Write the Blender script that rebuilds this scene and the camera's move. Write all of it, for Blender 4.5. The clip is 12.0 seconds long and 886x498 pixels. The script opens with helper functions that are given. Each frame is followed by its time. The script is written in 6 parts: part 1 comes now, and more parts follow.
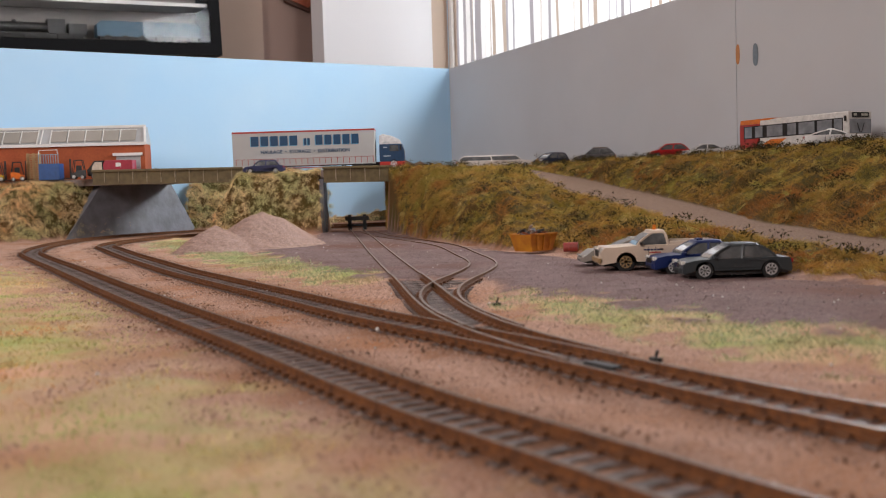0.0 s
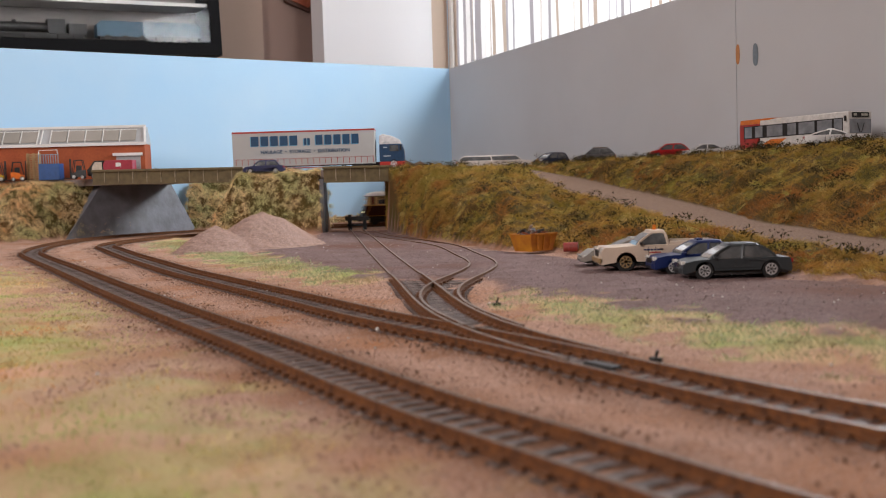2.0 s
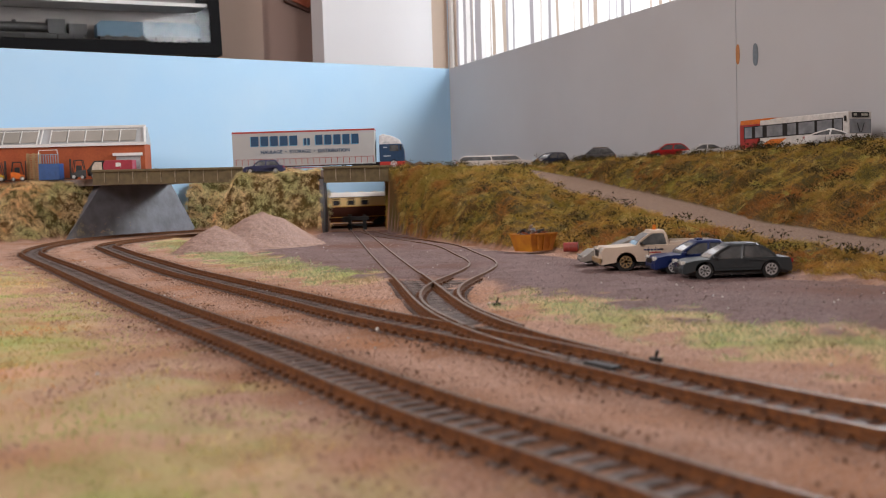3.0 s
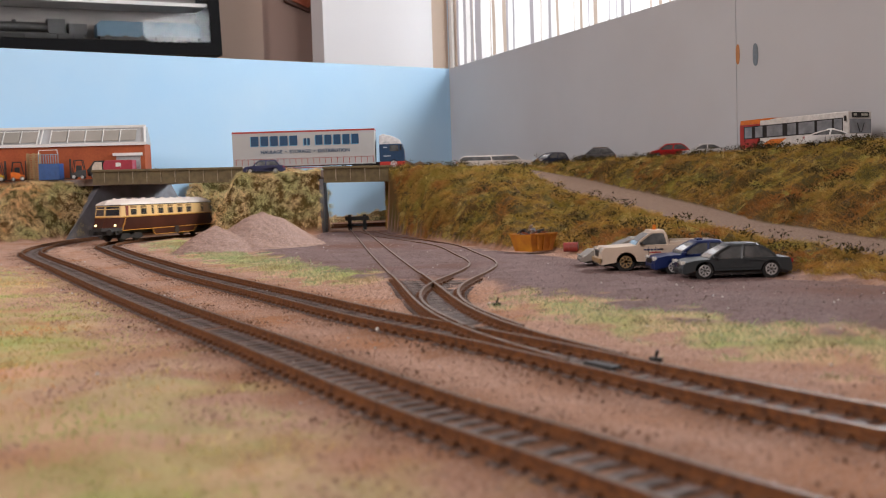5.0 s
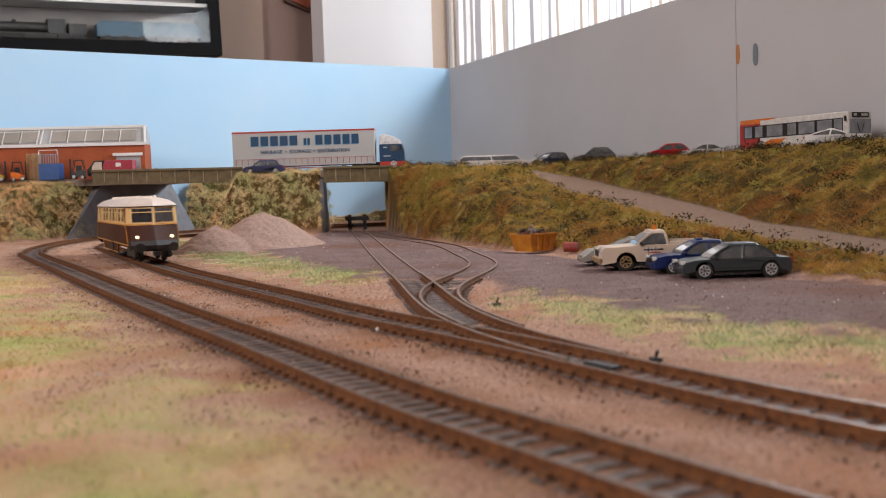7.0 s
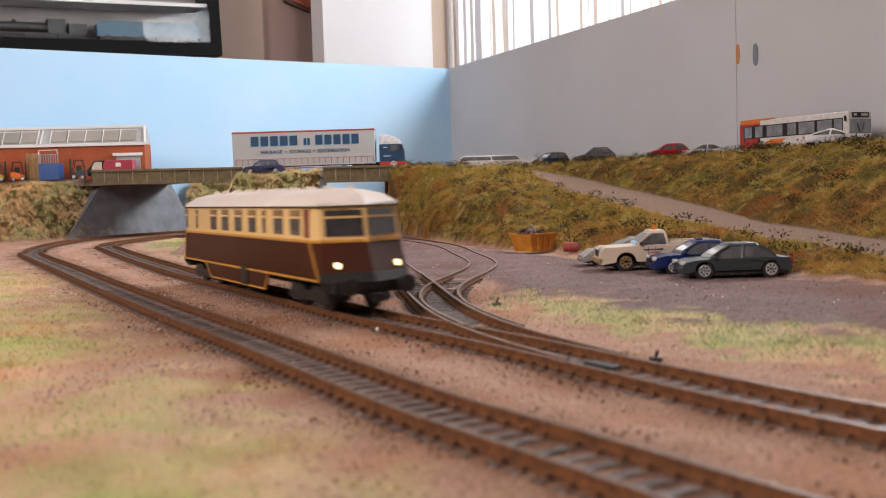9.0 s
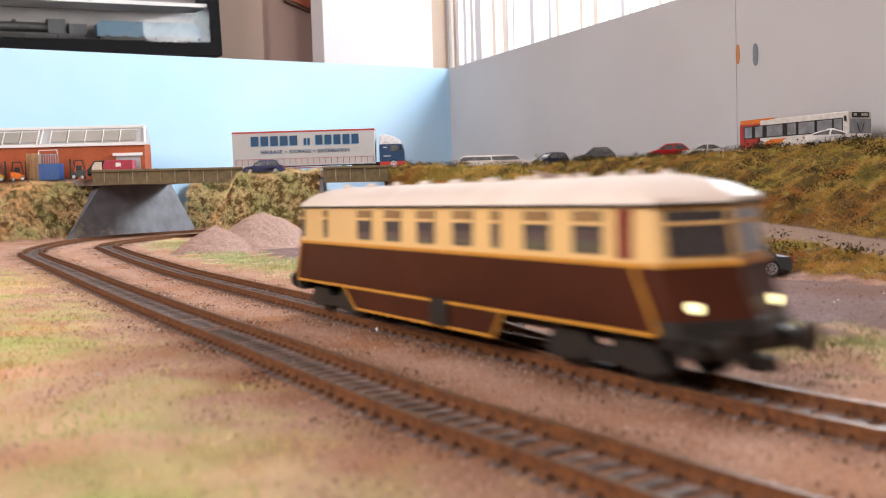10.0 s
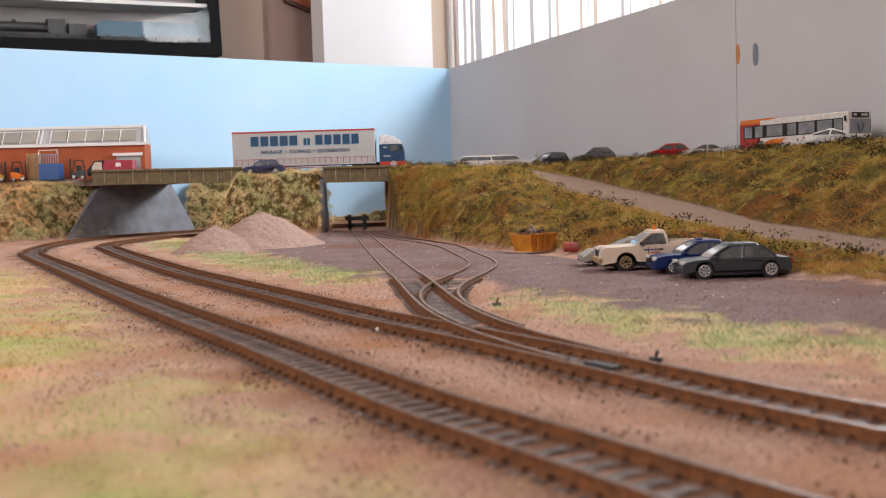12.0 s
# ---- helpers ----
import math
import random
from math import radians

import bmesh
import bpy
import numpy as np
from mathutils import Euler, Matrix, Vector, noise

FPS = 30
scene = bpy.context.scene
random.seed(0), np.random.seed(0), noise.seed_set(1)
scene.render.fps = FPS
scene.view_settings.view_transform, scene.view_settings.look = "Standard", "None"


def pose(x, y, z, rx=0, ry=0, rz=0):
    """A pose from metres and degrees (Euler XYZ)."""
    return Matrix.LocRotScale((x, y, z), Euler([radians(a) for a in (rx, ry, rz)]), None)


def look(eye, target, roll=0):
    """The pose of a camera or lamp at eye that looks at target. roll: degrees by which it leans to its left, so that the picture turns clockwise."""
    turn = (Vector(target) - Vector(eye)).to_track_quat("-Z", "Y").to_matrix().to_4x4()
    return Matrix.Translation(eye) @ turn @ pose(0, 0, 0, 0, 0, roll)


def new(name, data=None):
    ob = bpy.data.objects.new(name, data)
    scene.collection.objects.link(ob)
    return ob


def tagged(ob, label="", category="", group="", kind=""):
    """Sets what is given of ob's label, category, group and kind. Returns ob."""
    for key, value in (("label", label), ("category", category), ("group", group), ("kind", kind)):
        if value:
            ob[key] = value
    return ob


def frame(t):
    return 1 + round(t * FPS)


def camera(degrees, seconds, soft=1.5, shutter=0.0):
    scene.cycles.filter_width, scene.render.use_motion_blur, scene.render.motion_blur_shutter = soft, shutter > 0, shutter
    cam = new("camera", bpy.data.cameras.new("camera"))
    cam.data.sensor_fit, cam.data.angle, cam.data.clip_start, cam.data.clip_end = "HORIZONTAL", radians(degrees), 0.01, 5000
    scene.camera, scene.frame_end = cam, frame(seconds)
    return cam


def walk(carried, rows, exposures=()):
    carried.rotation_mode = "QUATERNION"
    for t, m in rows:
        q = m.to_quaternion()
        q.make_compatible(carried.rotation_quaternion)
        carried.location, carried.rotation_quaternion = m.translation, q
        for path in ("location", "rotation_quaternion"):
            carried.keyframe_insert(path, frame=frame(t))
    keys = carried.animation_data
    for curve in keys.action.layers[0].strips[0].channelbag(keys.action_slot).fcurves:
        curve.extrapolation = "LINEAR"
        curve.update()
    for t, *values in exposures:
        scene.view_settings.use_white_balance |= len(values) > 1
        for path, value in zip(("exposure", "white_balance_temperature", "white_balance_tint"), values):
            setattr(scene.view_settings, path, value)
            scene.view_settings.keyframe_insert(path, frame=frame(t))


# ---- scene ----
# A model railway in a room. World in metres; the plan below is written in millimetres (rail tops at z = 0).
MM = 0.001

# ---- camera ----
cam = camera(48.972, 12.0, soft=1.0, shutter=0.9)
EYE = pose(0, 0, 44.195 * MM, 90 - 3.4057, 0, 0) @ pose(0, 0, 0, 0, 0, -1.7933)
walk(cam, [(0.0, EYE), (12.0, EYE)],
     exposures=[(0.0, -0.30), (5.0, -0.27), (7.2, -0.23), (8.8, -0.10), (9.5, 0.13), (10.3, 0.42), (11.0, 0.48), (11.5, 0.40), (12.0, 0.02)])
cam.data.dof.use_dof = True
cam.data.dof.focus_distance = 0.80
cam.data.dof.aperture_fstop = 27.0

# ---- world and light ----
world = bpy.data.worlds.new("world")
scene.world = world
world.use_nodes = True
wn = world.node_tree.nodes
sky = wn.new("ShaderNodeTexSky")
sky.sky_type = "NISHITA"
sky.sun_disc = False
sky.sun_elevation, sky.sun_rotation = radians(35), radians(60)
world.node_tree.links.new(sky.outputs[0], wn["Background"].inputs[0])
wn["Background"].inputs[1].default_value = 0.1


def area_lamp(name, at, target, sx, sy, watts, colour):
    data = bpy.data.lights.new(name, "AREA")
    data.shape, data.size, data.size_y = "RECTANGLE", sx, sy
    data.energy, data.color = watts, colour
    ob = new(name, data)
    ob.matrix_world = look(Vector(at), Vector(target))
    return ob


# daylight behind the curtain and in the bare half of that window
area_lamp("curtain_daylight", (0.265, 1.878, 0.73), (-0.646, 1.467, 0.73), 0.95, 1.0, 8.2, (0.97, 0.98, 1.0))
area_lamp("window_daylight", (0.60, 1.12, 0.54), (-0.311, 1.06, 0.42), 0.6, 0.28, 14.0, (0.95, 0.965, 1.0))
# unseen fill lamp added at the camera's back left; the walls there have no window
area_lamp("rear_fill_light", (-1.25, -0.75, 0.95), (-0.05, 0.8, 0.0), 0.7, 0.6, 30.0, (1.0, 0.905, 0.895))


# ---- materials ----
def material(name, colour, rough=0.6, metal=0.0, second=None, scale=300.0, mix=(0.35, 0.65), bump=0.0, bump_scale=None,
             island=0.0, objrand=0.0, coat=0.0, glow=0.0, trans=0.0, speck=0.0, detail=6.0, spec=0.5):
    m = bpy.data.materials.new(name)
    m.use_nodes = True
    nt = m.node_tree
    n, l = nt.nodes, nt.links
    b = n["Principled BSDF"]
    b.inputs["Roughness"].default_value = rough
    b.inputs["Metallic"].default_value = metal
    b.inputs["Coat Weight"].default_value = coat
    b.inputs["Specular IOR Level"].default_value = spec
    b.inputs["Transmission Weight"].default_value = trans
    tc = n.new("ShaderNodeTexCoord")
    noi = n.new("ShaderNodeTexNoise")
    noi.inputs["Scale"].default_value = scale
    noi.inputs["Detail"].default_value = detail
    l.new(tc.outputs["Object"], noi.inputs["Vector"])
    ramp = n.new("ShaderNodeMapRange")
    ramp.inputs["From Min"].default_value, ramp.inputs["From Max"].default_value = mix
    l.new(noi.outputs["Fac"], ramp.inputs["Value"])
    mx = n.new("ShaderNodeMix")
    mx.data_type = "RGBA"
    second = second or tuple(c * 0.8 for c in colour)
    mx.inputs["A"].default_value = (*colour, 1)
    mx.inputs["B"].default_value = (*second, 1)
    l.new(ramp.outputs["Result"], mx.inputs["Factor"])
    out = mx.outputs["Result"]
    if speck:
        n2 = n.new("ShaderNodeTexNoise")
        n2.inputs["Scale"].default_value = scale * 6
        n2.inputs["Detail"].default_value = 3
        l.new(tc.outputs["Object"], n2.inputs["Vector"])
        r2 = n.new("ShaderNodeMapRange")
        r2.inputs["From Min"].default_value, r2.inputs["From Max"].default_value = 0.3, 0.7
        r2.inputs["To Min"].default_value, r2.inputs["To Max"].default_value = 1 - speck, 1 + speck
        l.new(n2.outputs["Fac"], r2.inputs["Value"])
        hs = n.new("ShaderNodeHueSaturation")
        l.new(r2.outputs["Result"], hs.inputs["Value"])
        l.new(out, hs.inputs["Color"])
        out = hs.outputs["Color"]
    if island or objrand:
        src = n.new("ShaderNodeNewGeometry").outputs["Random Per Island"] if island else n.new("ShaderNodeObjectInfo").outputs["Random"]
        k = island or objrand
        r3 = n.new("ShaderNodeMapRange")
        r3.inputs["To Min"].default_value, r3.inputs["To Max"].default_value = 1 - k, 1 + k
        l.new(src, r3.inputs["Value"])
        h3 = n.new("ShaderNodeHueSaturation")
        l.new(r3.outputs["Result"], h3.inputs["Value"])
        l.new(out, h3.inputs["Color"])
        out = h3.outputs["Color"]
    l.new(out, b.inputs["Base Color"])
    if bump:
        n4 = n.new("ShaderNodeTexNoise")
        n4.inputs["Scale"].default_value = bump_scale or scale * 3
        n4.inputs["Detail"].default_value = 5
        l.new(tc.outputs["Object"], n4.inputs["Vector"])
        bp = n.new("ShaderNodeBump")
        bp.inputs["Strength"].default_value = bump
        bp.inputs["Distance"].default_value = 0.0008
        l.new(n4.outputs["Fac"], bp.inputs["Height"])
        l.new(bp.outputs["Normal"], b.inputs["Normal"])
    if glow:
        b.inputs["Emission Color"].default_value = (*colour, 1)
        b.inputs["Emission Strength"].default_value = glow
    return m


M_RAIL = material("rail_rust", (0.20, 0.072, 0.018), 0.75, 0.0, (0.085, 0.03, 0.010), 500, bump=0.3)
M_RAILTOP = material("rail_head", (0.15, 0.095, 0.06), 0.5, 0.2, (0.10, 0.055, 0.03), 400)
M_SIDINGTOP = material("siding_rail_head", (0.27, 0.205, 0.165), 0.5, 0.3, (0.16, 0.11, 0.08), 400)
M_SLEEPER = material("sleeper_grey", (0.215, 0.17, 0.155), 0.75, 0, (0.085, 0.06, 0.048), 250, objrand=0.25, bump=0.4, bump_scale=1500)
M_CHAIR = material("chair_rust", (0.19, 0.075, 0.025), 0.8, 0, (0.12, 0.05, 0.02), 400)
M_BALLASTSTONE = material("ballast_stone", (0.58, 0.41, 0.335), 0.9, 0, (0.40, 0.26, 0.195), 900, island=0.3)
M_SKYBLUE = material("pale_blue_board", (0.42, 0.67, 0.90), 0.75, 0, (0.49, 0.71, 0.90), 6, bump=0.25, bump_scale=40)
M_GREYBLUE = material("grey_board", (0.57, 0.58, 0.59), 0.7, 0, (0.53, 0.53, 0.535), 5, bump=0.25, bump_scale=40)
M_GIRDER = material("olive_girder", (0.165, 0.125, 0.055), 0.65, 0, (0.11, 0.08, 0.035), 120, bump=0.15)
M_RUSTRIB = material("girder_rib", (0.33, 0.27, 0.19), 0.7, 0, (0.20, 0.15, 0.08), 300)
M_ROADTOP = material("road_grey", (0.30, 0.25, 0.23), 0.9, 0, (0.24, 0.19, 0.17), 60, speck=0.15, bump=0.3)
M_STONEGREY = material("grey_abutment", (0.20, 0.21, 0.24), 0.36, 0, (0.14, 0.145, 0.165), 60, bump=0.8, bump_scale=160)
M_MOUND = material("gravel_mound", (0.44, 0.315, 0.275), 0.95, 0, (0.29, 0.195, 0.165), 420, mix=(0.42, 0.62), speck=0.3, bump=0.9, bump_scale=700, detail=3)
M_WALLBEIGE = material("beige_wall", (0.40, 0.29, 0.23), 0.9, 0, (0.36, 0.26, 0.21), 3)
# this rose brown also carries the shade that the set-back wall stands in
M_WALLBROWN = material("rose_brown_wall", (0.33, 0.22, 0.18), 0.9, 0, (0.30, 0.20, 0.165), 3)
M_WALLWHITE = material("white_wall", (0.88, 0.88, 0.90), 0.9, 0, (0.85, 0.85, 0.87), 3)
M_WALLTAN = material("tan_wall", (0.62, 0.50, 0.40), 0.9, 0, (0.58, 0.46, 0.37), 3)
M_BLACKFRAME = material("black_frame", (0.010, 0.010, 0.011), 0.6, spec=0.08)
M_CASEBACK = material("case_back", (0.33, 0.30, 0.29), 0.8, 0, (0.25, 0.23, 0.22), 4)
M_BLACK = material("black_plastic", (0.012, 0.012, 0.012), 0.5, 0, (0.02, 0.018, 0.016), 300)
M_TYRE = material("tyre", (0.015, 0.015, 0.015), 0.8)
M_SILVER = material("silver_rim", (0.62, 0.62, 0.62), 0.35, 0.25)
M_GOLDRIM = material("gold_rim", (0.40, 0.27, 0.13), 0.4, 0.2)
M_GLASS = material("dark_glass", (0.055, 0.06, 0.064), 0.06, 0, (0.13, 0.135, 0.135), 160, coat=0.8)
# pale grey puts the ceiling's reflection into the screens of the cars
M_SCREENREFLECTION = material("windscreen_reflection_grey", (0.26, 0.28, 0.29), 0.1, 0, (0.20, 0.215, 0.225), 60, coat=1.0, spec=0.8)
M_WHITE = material("white_paint", (0.78, 0.77, 0.74), 0.4, 0, (0.74, 0.73, 0.70), 60)
M_CHROME = material("chrome", (0.6, 0.6, 0.6), 0.2, 1.0)
M_LAMPGLASS = material("lamp_glass", (0.7, 0.68, 0.62), 0.15, 0, coat=0.6)
M_REDLAMP = material("red_lamp", (0.45, 0.02, 0.02), 0.2, coat=0.5)
M_ORANGELAMP = material("orange_lamp", (0.8, 0.22, 0.03), 0.25, coat=0.5)


# ---- mesh helpers ----
def box(bm, x0, x1, y0, y1, z0, z1):
    v = [bm.verts.new((x, y, z)) for z in (z0, z1) for y in (y0, y1) for x in (x0, x1)]
    for f in ((0, 2, 3, 1), (4, 5, 7, 6), (0, 1, 5, 4), (2, 6, 7, 3), (0, 4, 6, 2), (1, 3, 7, 5)):
        bm.faces.new([v[i] for i in f])
    return v


def loft(bm, rings, cap=True, closed=True):
    vs = [[bm.verts.new(p) for p in r] for r in rings]
    n = len(vs[0])
    for a, b in zip(vs, vs[1:]):
        for i in range(n if closed else n - 1):
            j = (i + 1) % n
            bm.faces.new((a[i], a[j], b[j], b[i]))
    if cap:
        bm.faces.new(list(reversed(vs[0])))
        bm.faces.new(vs[-1])
    return vs


def prism_y(bm, outline, y0, y1):
    """An outline of (x, z) pushed along y."""
    loft(bm, [[(x, y0, z) for x, z in outline], [(x, y1, z) for x, z in outline]])


def prism_z(bm, outline, z0, z1):
    loft(bm, [[(x, y, z0) for x, y in outline], [(x, y, z1) for x, y in outline]])


def cylinder(bm, at, axis, r, length, n=20, r2=None, x0=0.0):
    """A cylinder about at along axis 'x', 'y' or 'z', from x0 to x0 + length."""
    r2 = r if r2 is None else r2
    rings = []
    for d, q in ((x0, r), (x0 + length, r2)):
        ring = []
        for i in range(n):
            a = 2 * math.pi * i / n
            c, s = q * math.cos(a), q * math.sin(a)
            p = {"x": (d, c, s), "y": (s, d, c), "z": (c, s, d)}[axis]
            ring.append((at[0] + p[0], at[1] + p[1], at[2] + p[2]))
        rings.append(ring)
    loft(bm, rings)


def mesh_from(name, bm, mat, bevel=0.0, smooth=False):
    if bevel:
        bmesh.ops.bevel(bm, geom=[e for e in bm.edges], offset=bevel, segments=2, affect="EDGES", profile=0.5)
    bmesh.ops.recalc_face_normals(bm, faces=bm.faces)
    bmesh.ops.scale(bm, vec=(MM, MM, MM), verts=bm.verts)
    me = bpy.data.meshes.new(name)
    bm.to_mesh(me)
    bm.free()
    me.materials.append(mat)
    if smooth:
        for p in me.polygons:
            p.use_smooth = True
        me.set_sharp_from_angle(angle=radians(38))
    return me


def part(name, bm, mat, parent=None, label="", bevel=0.0, smooth=False):
    ob = new(name, mesh_from(name, bm, mat, bevel, smooth))
    if parent:
        ob.parent = parent
    return tagged(ob, label)


def thing(name, label, category, m=None, group="", kind=""):
    ob = new(name)
    ob.empty_display_size = 0.01
    if m is not None:
        ob.matrix_world = m
    return tagged(ob, label, category, group, kind)


def at(x, y, z, turn=0.0):
    return pose(x * MM, y * MM, z * MM, 0, 0, turn)


def structure(name, bm, mat, label="", category="", bevel=0.0, smooth=False):
    return tagged(new(name, mesh_from(name, bm, mat, bevel, smooth)), label, category, kind="structure")


def raw_mesh(name, verts, faces, mats):
    me = bpy.data.meshes.new(name)
    me.from_pydata((np.asarray(verts, float) * MM).tolist(), [], faces if isinstance(faces, list) else faces.tolist())
    for m in mats:
        me.materials.append(m)
    me.update()
    return me


# ---- plan: track centre lines ----
def spline(points, step=3.0):
    """Catmull-Rom through the points, resampled at even steps."""
    p = [np.array(q, float) for q in points]
    p = [2 * p[0] - p[1]] + p + [2 * p[-1] - p[-2]]
    out = []
    for a, b, c, d in zip(p, p[1:], p[2:], p[3:]):
        t0, t1 = 0.0, np.linalg.norm(b - a) ** 0.5
        t2 = t1 + np.linalg.norm(c - b) ** 0.5
        t3 = t2 + np.linalg.norm(d - c) ** 0.5
        for t in np.linspace(t1, t2, 40, endpoint=False):
            a1 = (t1 - t) / (t1 - t0) * a + (t - t0) / (t1 - t0) * b
            a2 = (t2 - t) / (t2 - t1) * b + (t - t1) / (t2 - t1) * c
            a3 = (t3 - t) / (t3 - t2) * c + (t - t2) / (t3 - t2) * d
            b1 = (t2 - t) / (t2 - t0) * a1 + (t - t0) / (t2 - t0) * a2
            b2 = (t3 - t) / (t3 - t1) * a2 + (t - t1) / (t3 - t1) * a3
            out.append((t2 - t) / (t2 - t1) * b1 + (t - t1) / (t2 - t1) * b2)
    out.append(p[-2])
    out = np.array(out)
    for _ in range(3):
        s = np.r_[0, np.cumsum(np.linalg.norm(np.diff(out, axis=0), axis=1))]
        u = np.linspace(0, s[-1], int(s[-1] / step) + 1)
        out = np.stack([np.interp(u, s, out[:, 0]), np.interp(u, s, out[:, 1])], 1)
        k = 5
        sm = out.copy()
        for i in range(k, len(out) - k):
            sm[i] = out[i - k:i + k + 1].mean(0)
        out = sm
    return out


INNER = spline([(350, 870), (280, 1020), (215, 1190), (150, 1310), (50, 1385), (-70, 1385), (-180, 1352), (-275, 1280), (-332, 1190), (-357, 1080),
                (-347, 1001), (-317, 933), (-251, 789), (-203, 690), (-167, 616), (-104, 499), (-64, 426), (-24, 352), (7, 303), (33.5, 257.5),
                (57, 214), (85, 171), (130, 102), (190, 10), (320, -190), (450, -390)])
OUTER = spline([(60, 1470), (-120, 1462), (-240, 1440), (-340, 1390), (-410, 1310), (-437, 1210), (-436, 1110), (-418, 1010), (-387, 913),
                (-358, 853), (-256, 664), (-192, 544), (-147, 461), (-88, 354), (-57, 299.5), (-36.5, 261.3), (-18, 228), (-5, 203), (7, 186), (26, 157),
                (36, 141), (80, 75), (140, -15)])
SIDING = spline([(-111, 1255), (-72, 940), (-45, 720), (-17, 505), (4, 352), (20, 297), (40, 250)])
SPUR = spline([(-92, 1180), (-66, 1040), (-20, 895), (3, 810), (17, 690), (25, 607), (19, 545), (5, 487), (-1.5, 450), (-2, 405), (4, 362), (18, 310)])


def normals(line):
    d = np.gradient(line, axis=0)
    d /= np.linalg.norm(d, axis=1)[:, None]
    return np.stack([d[:, 1], -d[:, 0]], 1)


def near_line(x, y, line):
    """The distance of plan points from a line."""
    best = np.full(np.shape(x), 1e9)
    for q in line[::4]:
        best = np.minimum(best, (x - q[0]) ** 2 + (y - q[1]) ** 2)
    return np.sqrt(best)


def inside(x, y, poly, soft=8.0):
    """1 inside the plan outline, 0 outside, with a soft edge."""
    x, y = np.asarray(x, float), np.asarray(y, float)
    ins = np.zeros(x.shape, bool)
    d = np.full(x.shape, 1e9)
    for (x0, y0), (x1, y1) in zip(poly, poly[1:] + poly[:1]):
        cross = ((y0 > y) != (y1 > y)) & (x < (x1 - x0) * (y - y0) / (y1 - y0 + 1e-9) + x0)
        ins ^= cross
        t = np.clip(((x - x0) * (x1 - x0) + (y - y0) * (y1 - y0)) / ((x1 - x0) ** 2 + (y1 - y0) ** 2), 0, 1)
        d = np.minimum(d, np.hypot(x - x0 - t * (x1 - x0), y - y0 - t * (y1 - y0)))
    return np.clip(0.5 + np.where(ins, d, -d) / soft, 0, 1)


def wave(x, y, s, seed=0.0):
    """Smooth plan noise of about one wave in s millimetres, -1 to 1."""
    r = np.zeros(np.shape(x))
    rng = np.random.RandomState(int(seed * 7) + 3)
    for k in range(9):
        a, f, p = rng.rand() * 6.283, (0.6 + 0.9 * rng.rand()) / s * 6.283, rng.rand() * 6.283
        r = r + np.sin(f * (np.cos(a) * x + np.sin(a) * y) + p)
    return r / 4.5


# ---- ground ----
YARD = [(-150, 1190), (-60, 1195), (-45, 1085), (-15, 915), (40, 735), (76, 655), (105, 565), (140, 500), (165, 455), (200, 390), (260, 250), (190, 240),
        (128, 281), (108, 301), (81, 338), (50, 400), (33, 440), (22, 500), (-5, 520), (-30, 515), (-70, 560), (-120, 700), (-160, 830), (-135, 1000)]
VERGE_R = [(31, 442), (50, 400), (66, 361), (81, 338), (94, 313), (108, 301), (128, 281), (190, 240), (165, 212), (107, 240), (92, 258), (82, 272), (71, 293), (59, 314), (45, 350), (31, 390)]
VERGE_L = [(-345, 1190), (-322, 1200), (-251, 986), (-174, 820), (-115, 694), (-79, 600), (-46, 546), (-38, 500), (-43, 496), (-68, 524), (-95, 575), (-138, 655), (-210, 805), (-300, 1005), (-322, 1095)]
FIELD = [(-330, 705), (-230, 551), (-171, 439), (-128, 342), (-96, 279), (-73, 236), (-57, 209), (-39, 179), (-21, 146), (-10, 60), (-420, 60), (-620, 700), (-520, 860)]
MIDBANK = [(-268, 1200), (-120, 1198), (-120, 1288), (-250, 1262)]

# the bank on the window side, by bearing from the viewing end: foot, ramp edges and brow as (distance, height)
BEAR = np.array([-0.0535, -0.014, 0.067, 0.0935, 0.1255, 0.1546, 0.1836, 0.2417, 0.329, 0.416, 0.4555, 0.60])
FOOT = np.array([1130, 935, 742, 722, 700, 650, 590, 515, 470, 428, 404, 350.0])
LOW_D = np.array([1160, 1010, 960, 985, 915, 850, 790, 690, 580, 510, 480, 430.0])
LOW_Z = np.array([60, 50, 55, 58, 40.5, 34, 27, 17, 9.5, 5, 3.5, 2])
UPP_D = np.array([1185, 1050, 1030, 1100, 1085, 1030, 960, 830, 690, 600, 560, 490.0])
UPP_Z = np.array([70, 66, 66, 65, 58, 51, 43, 31, 15.5, 10.5, 9, 6])
TOP_D = np.array([1200, 1075, 1110, 1220, 1150, 1085, 1035, 950, 860, 790, 760, 700.0])
TOP_Z = np.array([72, 69, 63.5, 65, 72, 71.5, 71, 69, 70.5, 72.5, 72.0, 72])


